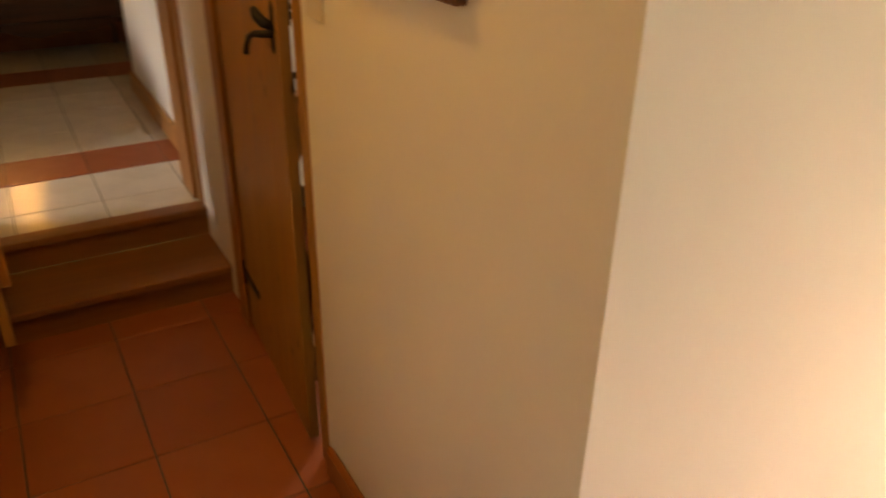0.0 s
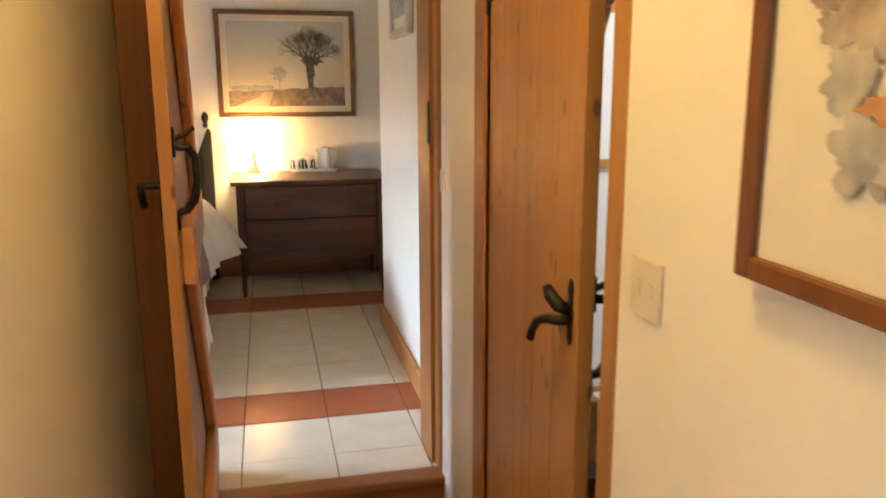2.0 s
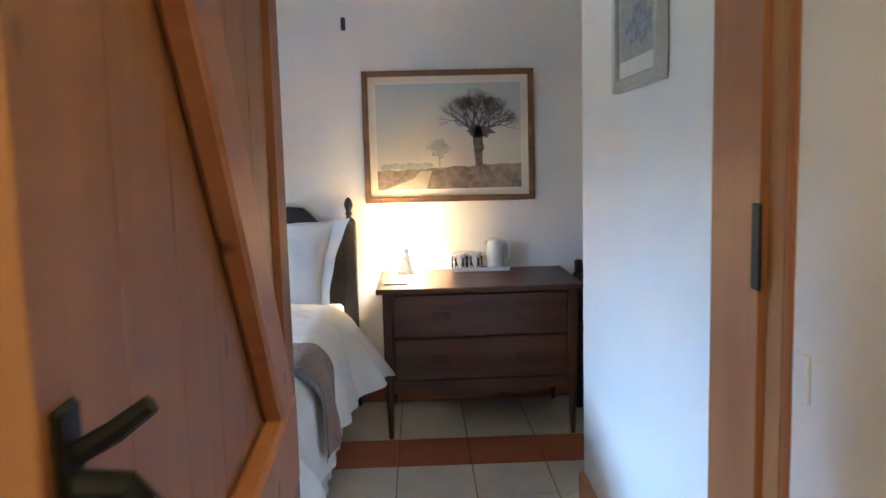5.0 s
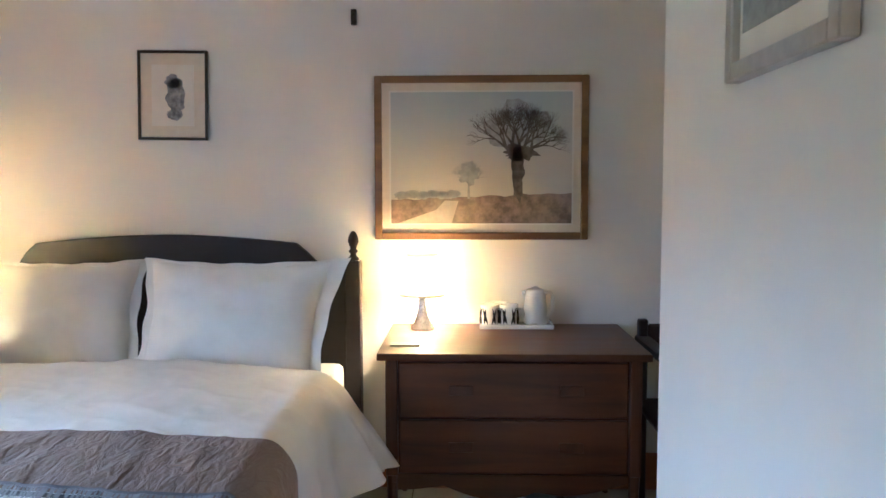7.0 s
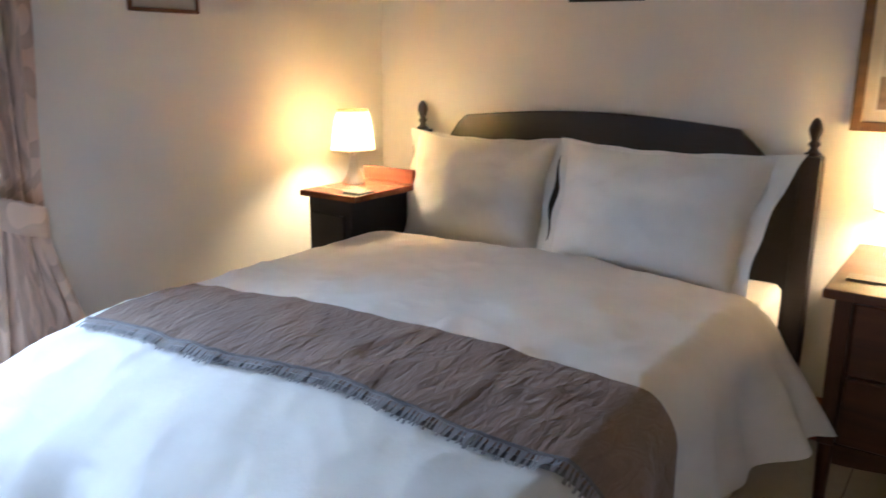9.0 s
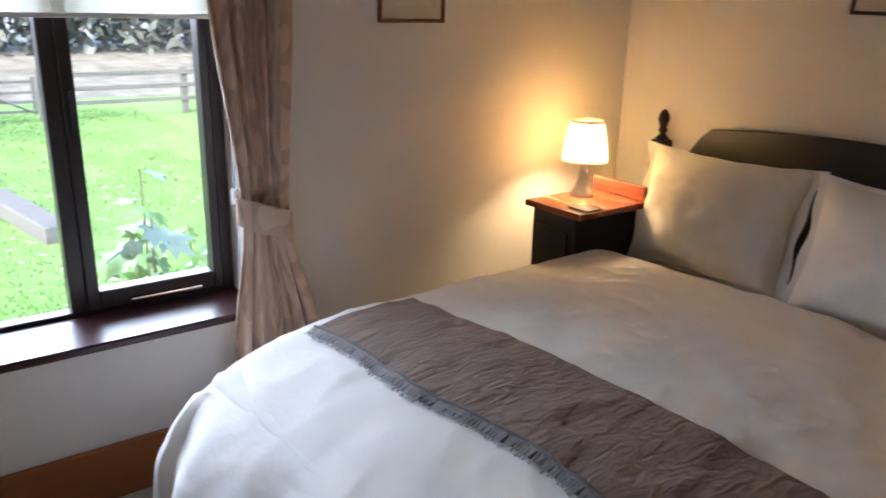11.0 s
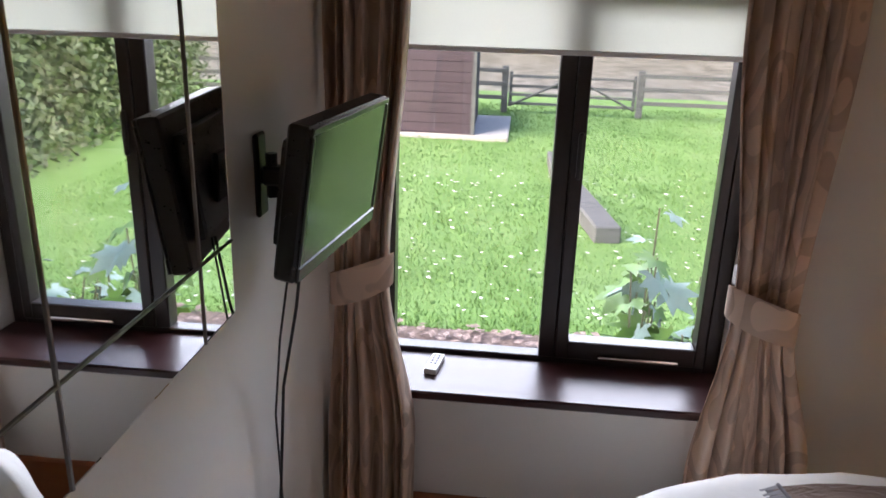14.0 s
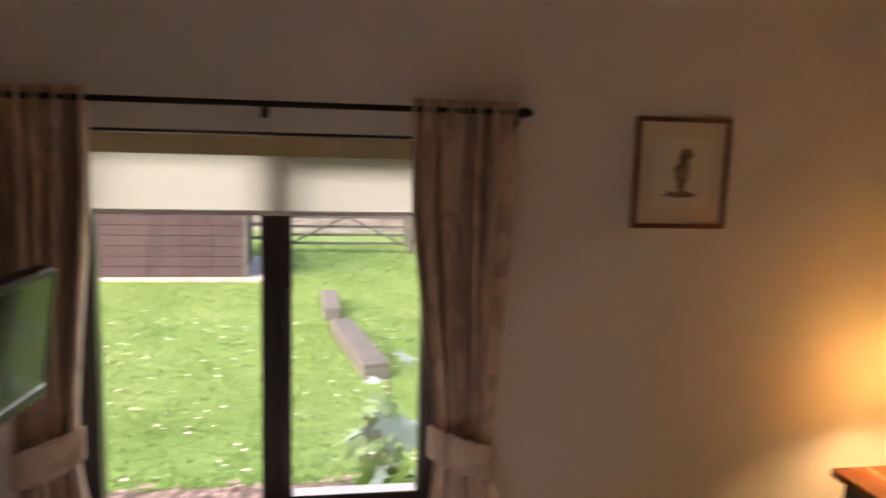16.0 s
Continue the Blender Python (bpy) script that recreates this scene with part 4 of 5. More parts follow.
def blot(parent, name, mat, cx, cz, rx, rz, y, seed, rough=0.25, n=40):
    """A flat painted patch with an uneven edge."""
    o = []
    for k in range(n):
        t = 2 * math.pi * k / n
        r = 1 + rough * noise.noise(Vector((math.cos(t) * 2.1 + seed, math.sin(t) * 2.1, seed))) + rough * 0.5 * noise.noise(Vector((math.cos(t) * 7, math.sin(t) * 7, seed + 3)))
        o.append((cx + rx * r * math.cos(t), cz + rz * r * math.sin(t)))
    return part(name, plate(o, y - 0.0008, y), mat, parent)


# the large landscape over the chest
PWW, PHH = 0.945, 0.722
big = framed("painting", "gilt framed landscape painting of a bare tree in mist", PWW, PHH, 0.032, 0.028, GILT, PAPER, pose(0.106, YB - 0.003, 1.502))
iw, ih = PWW / 2 - 0.072, PHH / 2 - 0.072
part("inner_slip", box(-iw - 0.008, -0.0150, -ih - 0.008, iw + 0.008, -0.0130, ih + 0.008), PAPER2, big)
part("canvas", box(-iw, -0.0170, -ih, iw, -0.0150, ih), SKYP, big)
ground = [(-iw, -ih), (iw, -ih), (iw, -ih + 0.135)] + [(iw - 2 * iw * k / 30, -ih + 0.135 - 0.01 * math.sin(k * 1.3) * (k % 3) / 3 - 0.03 * (k / 30)) for k in range(1, 31)]
part("painted_ground", plate(ground, -0.0178, -0.0170), SOIL, big)
part("painted_lane", plate([(-iw + 0.03, -ih), (-iw + 0.27, -ih), (-iw + 0.30, -ih + 0.10), (-iw + 0.24, -ih + 0.102), (-iw + 0.20, -ih + 0.06)], -0.0184, -0.0178), ROADP, big)
for k in range(6):
    blot(big, "painted_wood", FAINT, -iw + 0.05 + 0.045 * k, -ih + 0.125 + 0.005 * (k % 2), 0.035, 0.018, -0.0172, k)


def limb(bm, x, z, a, length, w, depth, rnd):
    x2, z2 = x + length * math.sin(a), z + length * math.cos(a)
    dx, dz = math.cos(a) * w / 2, -math.sin(a) * w / 2
    k = 0.62
    v = [bm.verts.new(c) for c in ((x - dx, -0.0188, z - dz), (x + dx, -0.0188, z + dz), (x2 + dx * k, -0.0188, z2 + dz * k), (x2 - dx * k, -0.0188, z2 - dz * k))]
    bm.faces.new(v)
    if depth:
        for n in range(3 if depth > 2 else 2):
            limb(bm, x2, z2, a * 0.85 + rnd.uniform(-0.75, 0.75), length * rnd.uniform(0.62, 0.8), w * 0.55, depth - 1, rnd)


def painted_tree(cx, base, h, w, mat, depth, seed):
    bm = bmesh.new()
    rnd = random.Random(seed)
    limb(bm, cx, base, 0.0, h * 0.42, w, 0, rnd)
    for a in (-0.75, -0.35, 0.05, 0.4, 0.8):
        limb(bm, cx, base + h * 0.38, a, h * 0.19, w * 0.5, depth, rnd)
    part("painted_tree", bm, mat, big)


blot(big, "painted_crown", FAINT, 0.164, 0.135, 0.135, 0.105, -0.0176, 2.6, 0.35)
painted_tree(0.164, -0.170, 0.415, 0.042, TREEP, 6, 5)
blot(big, "painted_ivy", TREEP, 0.162, -0.060, 0.031, 0.110, -0.0190, 3.3, 0.5)
blot(big, "painted_ivy", TREEP, 0.170, 0.025, 0.070, 0.036, -0.0190, 6.1, 0.8)
painted_tree(-0.055, -ih + 0.11, 0.17, 0.012, FAINT, 5, 9)
blot(big, "painted_crown", FAINT, -0.055, -ih + 0.22, 0.045, 0.05, -0.0176, 8.1, 0.5)

owl = framed("framed_print", "small black framed print of an owl above the bed", 0.315, 0.395, 0.012, 0.018, BLACKF, PAPER, pose(-1.268, YB - 0.003, 1.784, 0, 1.0, 0))
part("print", box(-0.095, -0.0105, -0.135, 0.095, -0.0082, 0.135), PAPER2, owl)
for nm, cx, cz, rx, rz, sd in (("print_body", 0.012, 0.0, 0.042, 0.075, 1.0), ("print_head", 0.0, 0.062, 0.036, 0.032, 2.0), ("print_perch", 0.008, -0.085, 0.036, 0.025, 3.0)):
    blot(owl, nm, INK, cx, cz, rx, rz, -0.0106, sd, 0.35)

west = pose(XW + 0.003, 4.875, 1.682) @ pose(0, 0, 0, 0, 0, 90)
bird = framed("framed_print", "small red-brown framed print of a perched bird", 0.285, 0.315, 0.013, 0.018, REDF, PAPER, west)
part("print", box(-0.085, -0.0105, -0.10, 0.085, -0.0082, 0.10), PAPER2, bird)
for nm, cx, cz, rx, rz, sd in (("print_body", 0.0, 0.0, 0.022, 0.055, 5.0), ("print_head", 0.012, 0.055, 0.018, 0.018, 6.0), ("print_branch", 0.0, -0.06, 0.05, 0.010, 7.0)):
    blot(bird, nm, BROWNINK, cx, cz, rx, rz, -0.0106, sd, 0.5)

hp = framed("framed_print", "brown framed watercolour of ducks on the hall wall", 0.345, 0.52, 0.024, 0.022, REDF, PAPER2, pose(HR - 0.003, 0.993, 1.392) @ pose(0, 0, 0, 0, 0, -90))
ducks = (("painted_duck", WASH, -0.03, 0.0, 0.050, 0.034), ("painted_head", BROWNINK, -0.073, 0.018, 0.020, 0.015), ("painted_duck", WASH, 0.0, 0.078, 0.036, 0.018), ("painted_reed", WASH, 0.060, 0.066, 0.013, 0.042), ("painted_wash", WASH3, -0.015, 0.150, 0.110, 0.045), ("painted_breast", WASH2, -0.035, -0.055, 0.032, 0.028), ("painted_duck", WASH2, -0.008, -0.118, 0.036, 0.034), ("painted_flank", WASH3, 0.046, -0.118, 0.032, 0.032), ("painted_wing", ORANGE, 0.028, -0.078, 0.045, 0.016))
for k, (nm, mt, cx, cz, rx, rz) in enumerate(ducks):
    blot(hp, nm, mt, cx, cz, rx, rz, -0.0112 - 0.0004 * k, 1.5 + 2.3 * k, 0.7)

sp = framed("framed_print", "silver framed landscape print beside the doorway", 0.45, 0.46, 0.034, 0.030, SILVERF, PAPER2, pose(XP - 0.003, 3.90, 1.787) @ pose(0, 0, 0, 0, 0, -90))
part("print", box(-0.175, -0.0150, -0.145, 0.175, -0.0136, 0.15), FAINT, sp)
blot(sp, "painted_hill", INK, 0.02, -0.06, 0.13, 0.05, -0.0151, 2.2, 0.5)
blot(sp, "painted_cloud", WASH2, -0.03, 0.07, 0.11, 0.04, -0.0151, 5.2, 0.5)

tagged(part("wall_sensor", box(-0.468, YB - 0.022, 2.085, -0.442, YB, 2.155, 0.008, seg=2), BLACK), "small black sensor on the wall", "sensor")
sw = thing("light_switch", "cream double light switch on the hall wall", "light switch", (HR, 1.395, 1.055))
part("face_plate", box(-0.006, -0.043, -0.043, 0.0, 0.043, 0.043, 0.002), CREAM, sw)
for y in (-0.018, 0.018):
    part("rocker", box(-0.008, y - 0.006, -0.011, -0.006, y + 0.006, 0.011, 0.001), CREAM, sw)
sw2 = tagged(part("light_switch", box(0.487, 2.83, 1.0, 0.495, 2.875, 1.075, 0.003), WPLAST), "white light switch beside the doorway", "light switch")
stop = thing("door_stop", "small brass door stop on the skirting", "door stop", (HL + 0.022, 2.35, HZ + 0.06))
part("rod", tube([(0, 0, 0), (0.05, 0, 0)], 0.006), STEEL, stop)
part("tip", tube([(0.05, 0, 0), (0.065, 0, 0)], 0.011), BLACK, stop)

# ---- mirror ----
mirror = thing("wall_mirror", "large wall mirror with a narrow glass border", "mirror")
MX0, MX1, MZ0, MZ1, MB = -1.695, -1.0, 1.10, 1.912, 0.143
part("backing", box(MX0 + 0.004, YS + 0.001, MZ0 + 0.004, MX1 - 0.004, YS + 0.004, MZ1 - 0.004), BLACK, mirror)


BEADM = plain("dull_lead_bead", (0.20, 0.19, 0.18), 0.35, 1.0, 0.1, 30)


def strip(x0, z0, x1, z1):
    part("mirror_pane", box(x0, YS + 0.004, z0, x1, YS + 0.008, z1, 0.0035), MIRROR, mirror)


strip(MX0 + MB, MZ0 + MB, MX1 - MB, MZ1 - MB)
strip(MX0, MZ0, MX0 + MB, MZ0 + MB), strip(MX1 - MB, MZ0, MX1, MZ0 + MB)
strip(MX0, MZ1 - MB, MX0 + MB, MZ1), strip(MX1 - MB, MZ1 - MB, MX1, MZ1)
strip(MX0 + MB, MZ0, MX1 - MB, MZ0 + MB), strip(MX0 + MB, MZ1 - MB, MX1 - MB, MZ1)
strip(MX0, MZ0 + MB, MX0 + MB, MZ1 - MB), strip(MX1 - MB, MZ0 + MB, MX1, MZ1 - MB)
for z in (MZ0 + MB, MZ1 - MB):
    part("bead", tube([(MX0, YS + 0.008, z), (MX1, YS + 0.008, z)], 0.0035, 6), BEADM, mirror)
for x in (MX0 + MB, MX1 - MB):
    part("bead", tube([(x, YS + 0.008, MZ0), (x, YS + 0.008, MZ1)], 0.0035, 6), BEADM, mirror)
part("edge_bar", box(MX1, YS + 0.001, MZ0, MX1 + 0.012, YS + 0.030, MZ1, 0.004), BLACK, mirror, "dark edge moulding")

# ---- television on an arm ----
tv = thing("television", "small black television on a wall arm", "television", (-1.94, 3.21, 1.325), rz=0)
tv.matrix_world = pose(-1.905, 3.240, 1.312, 0, 0, 173) @ pose(0, 0, 0, 8, 0, 0)
TW, TH = 0.226, 0.149
part("case", box(-TW, 0.006, -TH, TW, 0.05, TH, 0.014, seg=3), BLACK, tv)
part("back_shell", box(-TW + 0.04, 0.05, -TH + 0.05, TW - 0.04, 0.075, TH - 0.04, 0.015, seg=2), BLACK, tv)
part("bezel", box(-TW + 0.004, 0.0, -TH + 0.002, TW - 0.004, 0.008, -TH + 0.034, 0.003), BLACK, tv)
part("bezel", box(-TW + 0.004, 0.0, TH - 0.016, TW - 0.004, 0.008, TH - 0.002, 0.003), BLACK, tv)
for s in (-1, 1):
    part("bezel", box(min(s * (TW - 0.004), s * (TW - 0.018)), 0.0, -TH + 0.034, max(s * (TW - 0.004), s * (TW - 0.018)), 0.008, TH - 0.016, 0.003), BLACK, tv)
SCREEN = plain("dark_green_screen", (0.030, 0.042, 0.036), 0.12, 0, 0.04, 5, 0.0)
part("screen", box(-TW + 0.018, 0.003, -TH + 0.034, TW - 0.018, 0.0065, TH - 0.016), SCREEN, tv, "dark greenish glossy screen")
arm = thing("wall_bracket", "black steel wall arm behind the television", "bracket", (-1.875, YS, 1.325))
part("wall_plate", box(-0.025, 0, -0.085, 0.025, 0.012, 0.085, 0.004), BLACK, arm)
part("pivot", tube([(0.0, 0.03, -0.045), (0.0, 0.03, 0.045)], 0.012, 10), BLACK, arm)
part("elbow", box(-0.018, 0.012, -0.02, 0.018, 0.10, 0.02, 0.006), BLACK, arm)
part("head_plate", box(-0.05, 0.078, -0.05, 0.05, 0.092, 0.05, 0.004), BLACK, arm)
wire = thing("power_cable", "black power cable hanging from the television", "cable")
part("lead", tube([(-1.84, 3.16, 1.20), (-1.845, 3.14, 1.05), (-1.86, 3.10, 0.85), (-1.85, 3.085, 0.55), (-1.845, 3.085, 0.20), (-1.84, 3.10, 0.02), (-1.76, 3.14, 0.010)], 0.0035, 6), BLACK, wire)
part("white_lead", tube([(-1.84, 3.10, 0.008), (-1.78, 3.20, 0.006), (-1.66, 3.24, 0.006), (-1.50, 3.20, 0.006), (-1.3, 3.10, 0.008)], 0.003, 6), WPLAST, wire, "white cable on the floor")
part("lead", tube([(-1.80, 3.15, 1.21), (-1.79, 3.12, 1.0), (-1.83, 3.09, 0.8), (-1.87, 3.085, 0.5), (-1.86, 3.085, 0.1), (-1.84, 3.10, 0.012)], 0.0025, 6), BLACK, wire)
rem = thing("remote_control", "white remote control on the window sill", "remote control", (-2.56, 3.36, WZ0 + 0.0285), rz=-8)
part("shell", box(-0.058, -0.02, 0, 0.058, 0.02, 0.018, 0.006, seg=2), WPLAST, rem)
for k in range(4):
    for j in range(2):
        part("button", box(-0.045 + 0.018 * k, -0.012 + 0.014 * j, 0.018, -0.036 + 0.018 * k, -0.004 + 0.014 * j, 0.0195), INK, rem)

# ---- bathroom seen through the gap ----
setting("floor_bathroom", box(HR + 0.13, HC + 0.13, HZ - 0.12, 1.9, YP - 0.12, HZ), TERRA, "terracotta bathroom floor", "floor")
setting("wall_bathroom_north", box(XP + 0.12, 3.5, HZ - 0.1, 1.9, 3.6, CZ), CHINA, "white tiled bathroom wall")
# a pine-framed window; white plastic stands for its bright daylit pane
bw = thing("pine_window", "pine framed window on the bathroom wall with a plain white pane", "mirror", (1.45, 3.5, 1.335))
bw.matrix_world = pose(1.45, 3.5, 1.335, 0, 0, 90)
part("glass_face", box(-0.012, -0.22, -0.30, -0.004, 0.22, 0.30), WPLAST, bw)
for a in ((-0.26, -0.34, 0.26, -0.30), (-0.26, 0.30, 0.26, 0.34), (-0.26, -0.30, -0.22, 0.30), (0.22, -0.30, 0.26, 0.30)):
    part("frame_bar", box(-0.02, a[0], a[1], -0.001, a[2], a[3], 0.003), PINE, bw)
basin = thing("basin", "white china wash basin in the bathroom", "basin", (1.66, 2.95, HZ))
part("bowl", lathe([(0.10, 0.70), (0.20, 0.78), (0.23, 0.86), (0.21, 0.86), (0.12, 0.76)], 28, cap=False), CHINA, basin, smooth=True)
part("pedestal", lathe([(0.11, 0), (0.09, 0.1), (0.08, 0.5), (0.11, 0.71)], 20), CHINA, basin, smooth=True)
# curved pine piece of unknown use, built as a hoop over a rail
ring = thing("pine_fitting", "curved pine fitting on the bathroom wall", "towel ring", (1.79, 3.5, 0.66))
part("hoop", tube([(0.075 * math.cos(t), -0.03, 0.075 * math.sin(t) * 0.8 - 0.05) for t in (math.pi * k / 12 for k in range(-1, 14))], 0.016, 8), PINE_Y, ring, smooth=True)
part("rail", box(-0.11, -0.05, -0.085, 0.11, 0.0, -0.055, 0.008), PINE_Y, ring)
# added fill lamp, no fixture: brightens what the door gap shows
lamp("bathroom_light", "AREA", 1.4, (1.0, 0.93, 0.84), look((1.3, 2.4, CZ - 0.03), (1.3, 2.4, 0)), 0.3)
# the hall's ceiling lamp is out of view; its place and fixture are assumed
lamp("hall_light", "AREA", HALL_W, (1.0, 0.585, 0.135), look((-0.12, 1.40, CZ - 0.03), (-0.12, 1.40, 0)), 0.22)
hl = thing("unseen_ceiling_light", "round ceiling light assumed over the hall, out of view", "ceiling light", (-0.12, 1.40, CZ))
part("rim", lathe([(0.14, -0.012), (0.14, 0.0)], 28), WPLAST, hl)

# ---- garden ----
def grass_mat():
    m = Mat("lawn", 0.9)
    a, b2 = m.noise(1.4, 4), m.noise(35, 5)
    c = m.ramp(a, (0.3, (0.125, 0.25, 0.055)), (0.5, (0.175, 0.32, 0.085)), (0.7, (0.22, 0.36, 0.12)))
    c = m.mix(m.spread(b2, 0.0, 0.7), c, (0.080, 0.16, 0.035))
    m.colour(c)
    m.bump(b2, 0.8, 0.04)
    return m.m


LAWN = grass_mat()
LITTER = art("leaf_litter", (0.07, 0.045, 0.035), (0.20, 0.145, 0.11), 30, 8)
FIELDM = art("dry_field", (0.085, 0.082, 0.058), (0.24, 0.225, 0.175), 2.6, 10)
GREYW = timber("weathered_wood", (0.075, 0.080, 0.076), (0.175, 0.18, 0.17), "y", False, 0.85)
SHEDW = timber("purple_brown_boards", (0.050, 0.034, 0.040), (0.088, 0.062, 0.070), "y", False, 0.8)
PAVE = art("concrete", (0.36, 0.34, 0.30), (0.48, 0.45, 0.40), 12, 6)
LEAF = art("leaf_green", (0.07, 0.17, 0.02), (0.15, 0.29, 0.04), 8)
LEAFP = art("leaf_pale", (0.18, 0.28, 0.22), (0.29, 0.39, 0.33), 8)
HEDGE = art("hedge_leaf", (0.025, 0.05, 0.015), (0.07, 0.11, 0.035), 3, 6)
TWIG = art("green_brown_twig", (0.10, 0.10, 0.05), (0.20, 0.19, 0.10), 20)
# greyer and paler than HEDGE: the haze of distance is in the colour
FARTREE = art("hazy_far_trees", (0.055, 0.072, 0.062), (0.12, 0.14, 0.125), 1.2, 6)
PETAL = art("fallen_petal", (0.60, 0.58, 0.55), (0.72, 0.70, 0.68), 20)

def lawn_at(u, v):
    x, y = -2.6 - 15.4 * u, -14 + 40 * v
    return (x, y, GZ + 0.02 * noise.noise(Vector((x * 0.5, y * 0.5, 0))))


setting("ground", sheet(40, 80, lawn_at), LAWN, "mown green lawn", "lawn")


def field_at(u, v):
    x = -17.9 - 120 * u
    return (x, -60 + 130 * v, GZ + 0.0 + 0.055 * (-(x + 17.9)) * 1.0)


setting("ground_field", sheet(24, 24, field_at), FIELDM, "dry pale field rising beyond the fence", "field")
setting("ground_far", box(-900, -900, GZ - 1.2, 900, 900, GZ - 0.9), LAWN, "ground round the house", "ground")


def bed_at(u, v):
    x, y = -2.7 - 2.42 * u, -8 + 26 * v
    return (x, y, GZ + 0.035 * math.sin(math.pi * min(1, u * 1.0)) + 0.012 + 0.02 * noise.noise(Vector((x * 6, y * 6, 1))) * (1 - u))


setting("flower_bed", sheet(20, 160, bed_at), LITTER, "flower bed covered with brown leaf litter", "flower bed")


def leaf_bits(n, area, z, size, seed):
    rnd = random.Random(seed)
    bm = bmesh.new()
    for _ in range(n):
        x, y = rnd.uniform(*area[:2]), rnd.uniform(*area[2:])
        s, a = rnd.uniform(0.5, 1.2) * size, rnd.uniform(0, 6.28)
        t = [rnd.uniform(-0.4, 0.4) * s for _ in range(4)]
        c, d = math.cos(a) * s, math.sin(a) * s
        bm.faces.new([bm.verts.new((x + p * c - q * d * 0.6, y + p * d + q * c * 0.6, z + abs(h))) for (p, q), h in zip(((-1, 0), (0, -1), (1, 0), (0, 1)), t)])
    return bm


tagged(part("fallen_leaves", leaf_bits(2600, (-5.12, -2.85, 0.0, 7.0), GZ + 0.05, 0.045, 3), BROWNINK), "brown fallen leaves on the flower bed", "leaves", kind="stuff")
tagged(part("petals", leaf_bits(420, (-10.0, -5.1, 0.0, 7.0), GZ + 0.035, 0.028, 5), PETAL), "pale petals and leaves scattered on the lawn", "petals", kind="stuff")


def grass_tufts(n, seed):
    rnd = random.Random(seed)
    verts, faces = [], []
    for _ in range(n):
        d = rnd.random() ** 1.6
        x, y = -5.1 - 11 * d, rnd.uniform(0.5, 7.5)
        h, a = rnd.uniform(0.02, 0.05), rnd.uniform(0, 6.28)
        w = 0.006 + 0.004 * d
        k = len(verts)
        lx, ly = rnd.uniform(-0.02, 0.02), rnd.uniform(-0.02, 0.02)
        verts += [(x - w * math.cos(a), y - w * math.sin(a), GZ), (x + w * math.cos(a), y + w * math.sin(a), GZ), (x + lx, y + ly, GZ + h)]
        faces.append((k, k + 1, k + 2))
    me = bpy.data.meshes.new("grass")
    me.from_pydata(verts, [], faces)
    me.materials.append(LAWN)
    return new("grass", me)


tagged(grass_tufts(40000, 8), "short green grass blades of the lawn", "grass", kind="stuff")


def sleeper(x0, y0, x1, y1, w, label):
    a, b2 = Vector((x0, y0, 0)), Vector((x1, y1, 0))
    d = b2 - a
    s = tagged(part("timber_sleeper", box(0, 0, 0, d.length, w, 0.17, 0.015), GREYW), label, "timber", "timber sleepers")
    s.matrix_world = pose(x0, y0, GZ, 0, 0, math.degrees(math.atan2(d.y, d.x)))
    return s


K = (1.76 - GZ) / 1.96
sleeper(-8.95, 4.04, -7.20, 4.31, 0.25, "grey weathered timber sleeper on the lawn")
sleeper(-10.6, 3.95, -9.50, 3.98, 0.21, "grey weathered timber sleeper further up the lawn")

# shed on a slab
SX = -0.40 + K * (-10.55 + 0.40)
sh0, sh1 = 3.72 + K * (0.3 - 3.72), 3.72 + K * (2.96 - 3.72)
tagged(part("slab", box(SX - 2.0, sh0 - 0.2, GZ - 0.05, SX + 0.12, sh1 + 0.55, GZ + 0.06, 0.01), PAVE), "pale concrete slab under the shed", "slab")
shed = thing("garden_shed", "purple-brown boarded garden shed on a slab", "shed")
for k in range(12):
    part("board", box(SX - 0.02 - 0.004 * (k % 2), sh0, GZ + 0.07 + k * 0.155, SX, sh1 - 0.03, GZ + 0.07 + (k + 1) * 0.155 - 0.006, 0.003), SHEDW, shed)
part("corner_post", box(SX - 0.04, sh1 - 0.03, GZ + 0.06, SX + 0.02, sh1 + 0.03, GZ + 1.95, 0.004), GREYW, shed)
part("side_wall", box(SX - 1.8, sh0 + 0.02, GZ + 0.06, SX - 0.03, sh1 - 0.031, GZ + 1.93), SHEDW, shed)
part("roof", box(SX - 1.9, sh0 - 0.1, GZ + 1.95, SX + 0.12, sh1 + 0.12, GZ + 2.02, 0.01), BLACK, shed)

# fence and gate
FX = -0.40 + K * (-13.0 + 0.40)
fence = thing("rail_fence", "grey weathered post and rail fence with a gate", "fence")


def fy(y):
    return 3.72 + K * (y - 3.72)


posts = [fy(v) for v in (-6.0, -4.0, -2.0, 0.5, 2.75, 3.3, 5.45, 7.6, 9.8, 12.0, 14.2)]
for y in posts:
    part("post", box(FX - 0.05, y - 0.06, GZ, FX + 0.05, y + 0.06, GZ + 0.86, 0.008), GREYW, fence)
for y0, y1 in zip(posts, posts[1:]):
    if abs(y0 - fy(3.3)) > 0.01:
        for z in (0.25, 0.50, 0.74):
            part("rail", box(FX + 0.05, y0, GZ + z, FX + 0.08, y1, GZ + z + 0.075, 0.004), GREYW, fence)
gate = thing("field_gate", "grey weathered wooden five-bar gate", "gate")
g0, g1 = fy(3.3) + 0.08, fy(5.45) - 0.08
for z in (0.16, 0.32, 0.48, 0.66):
    part("bar", box(FX + 0.0, g0, GZ + z, FX + 0.03, g1, GZ + z + 0.05, 0.003), GREYW, gate)
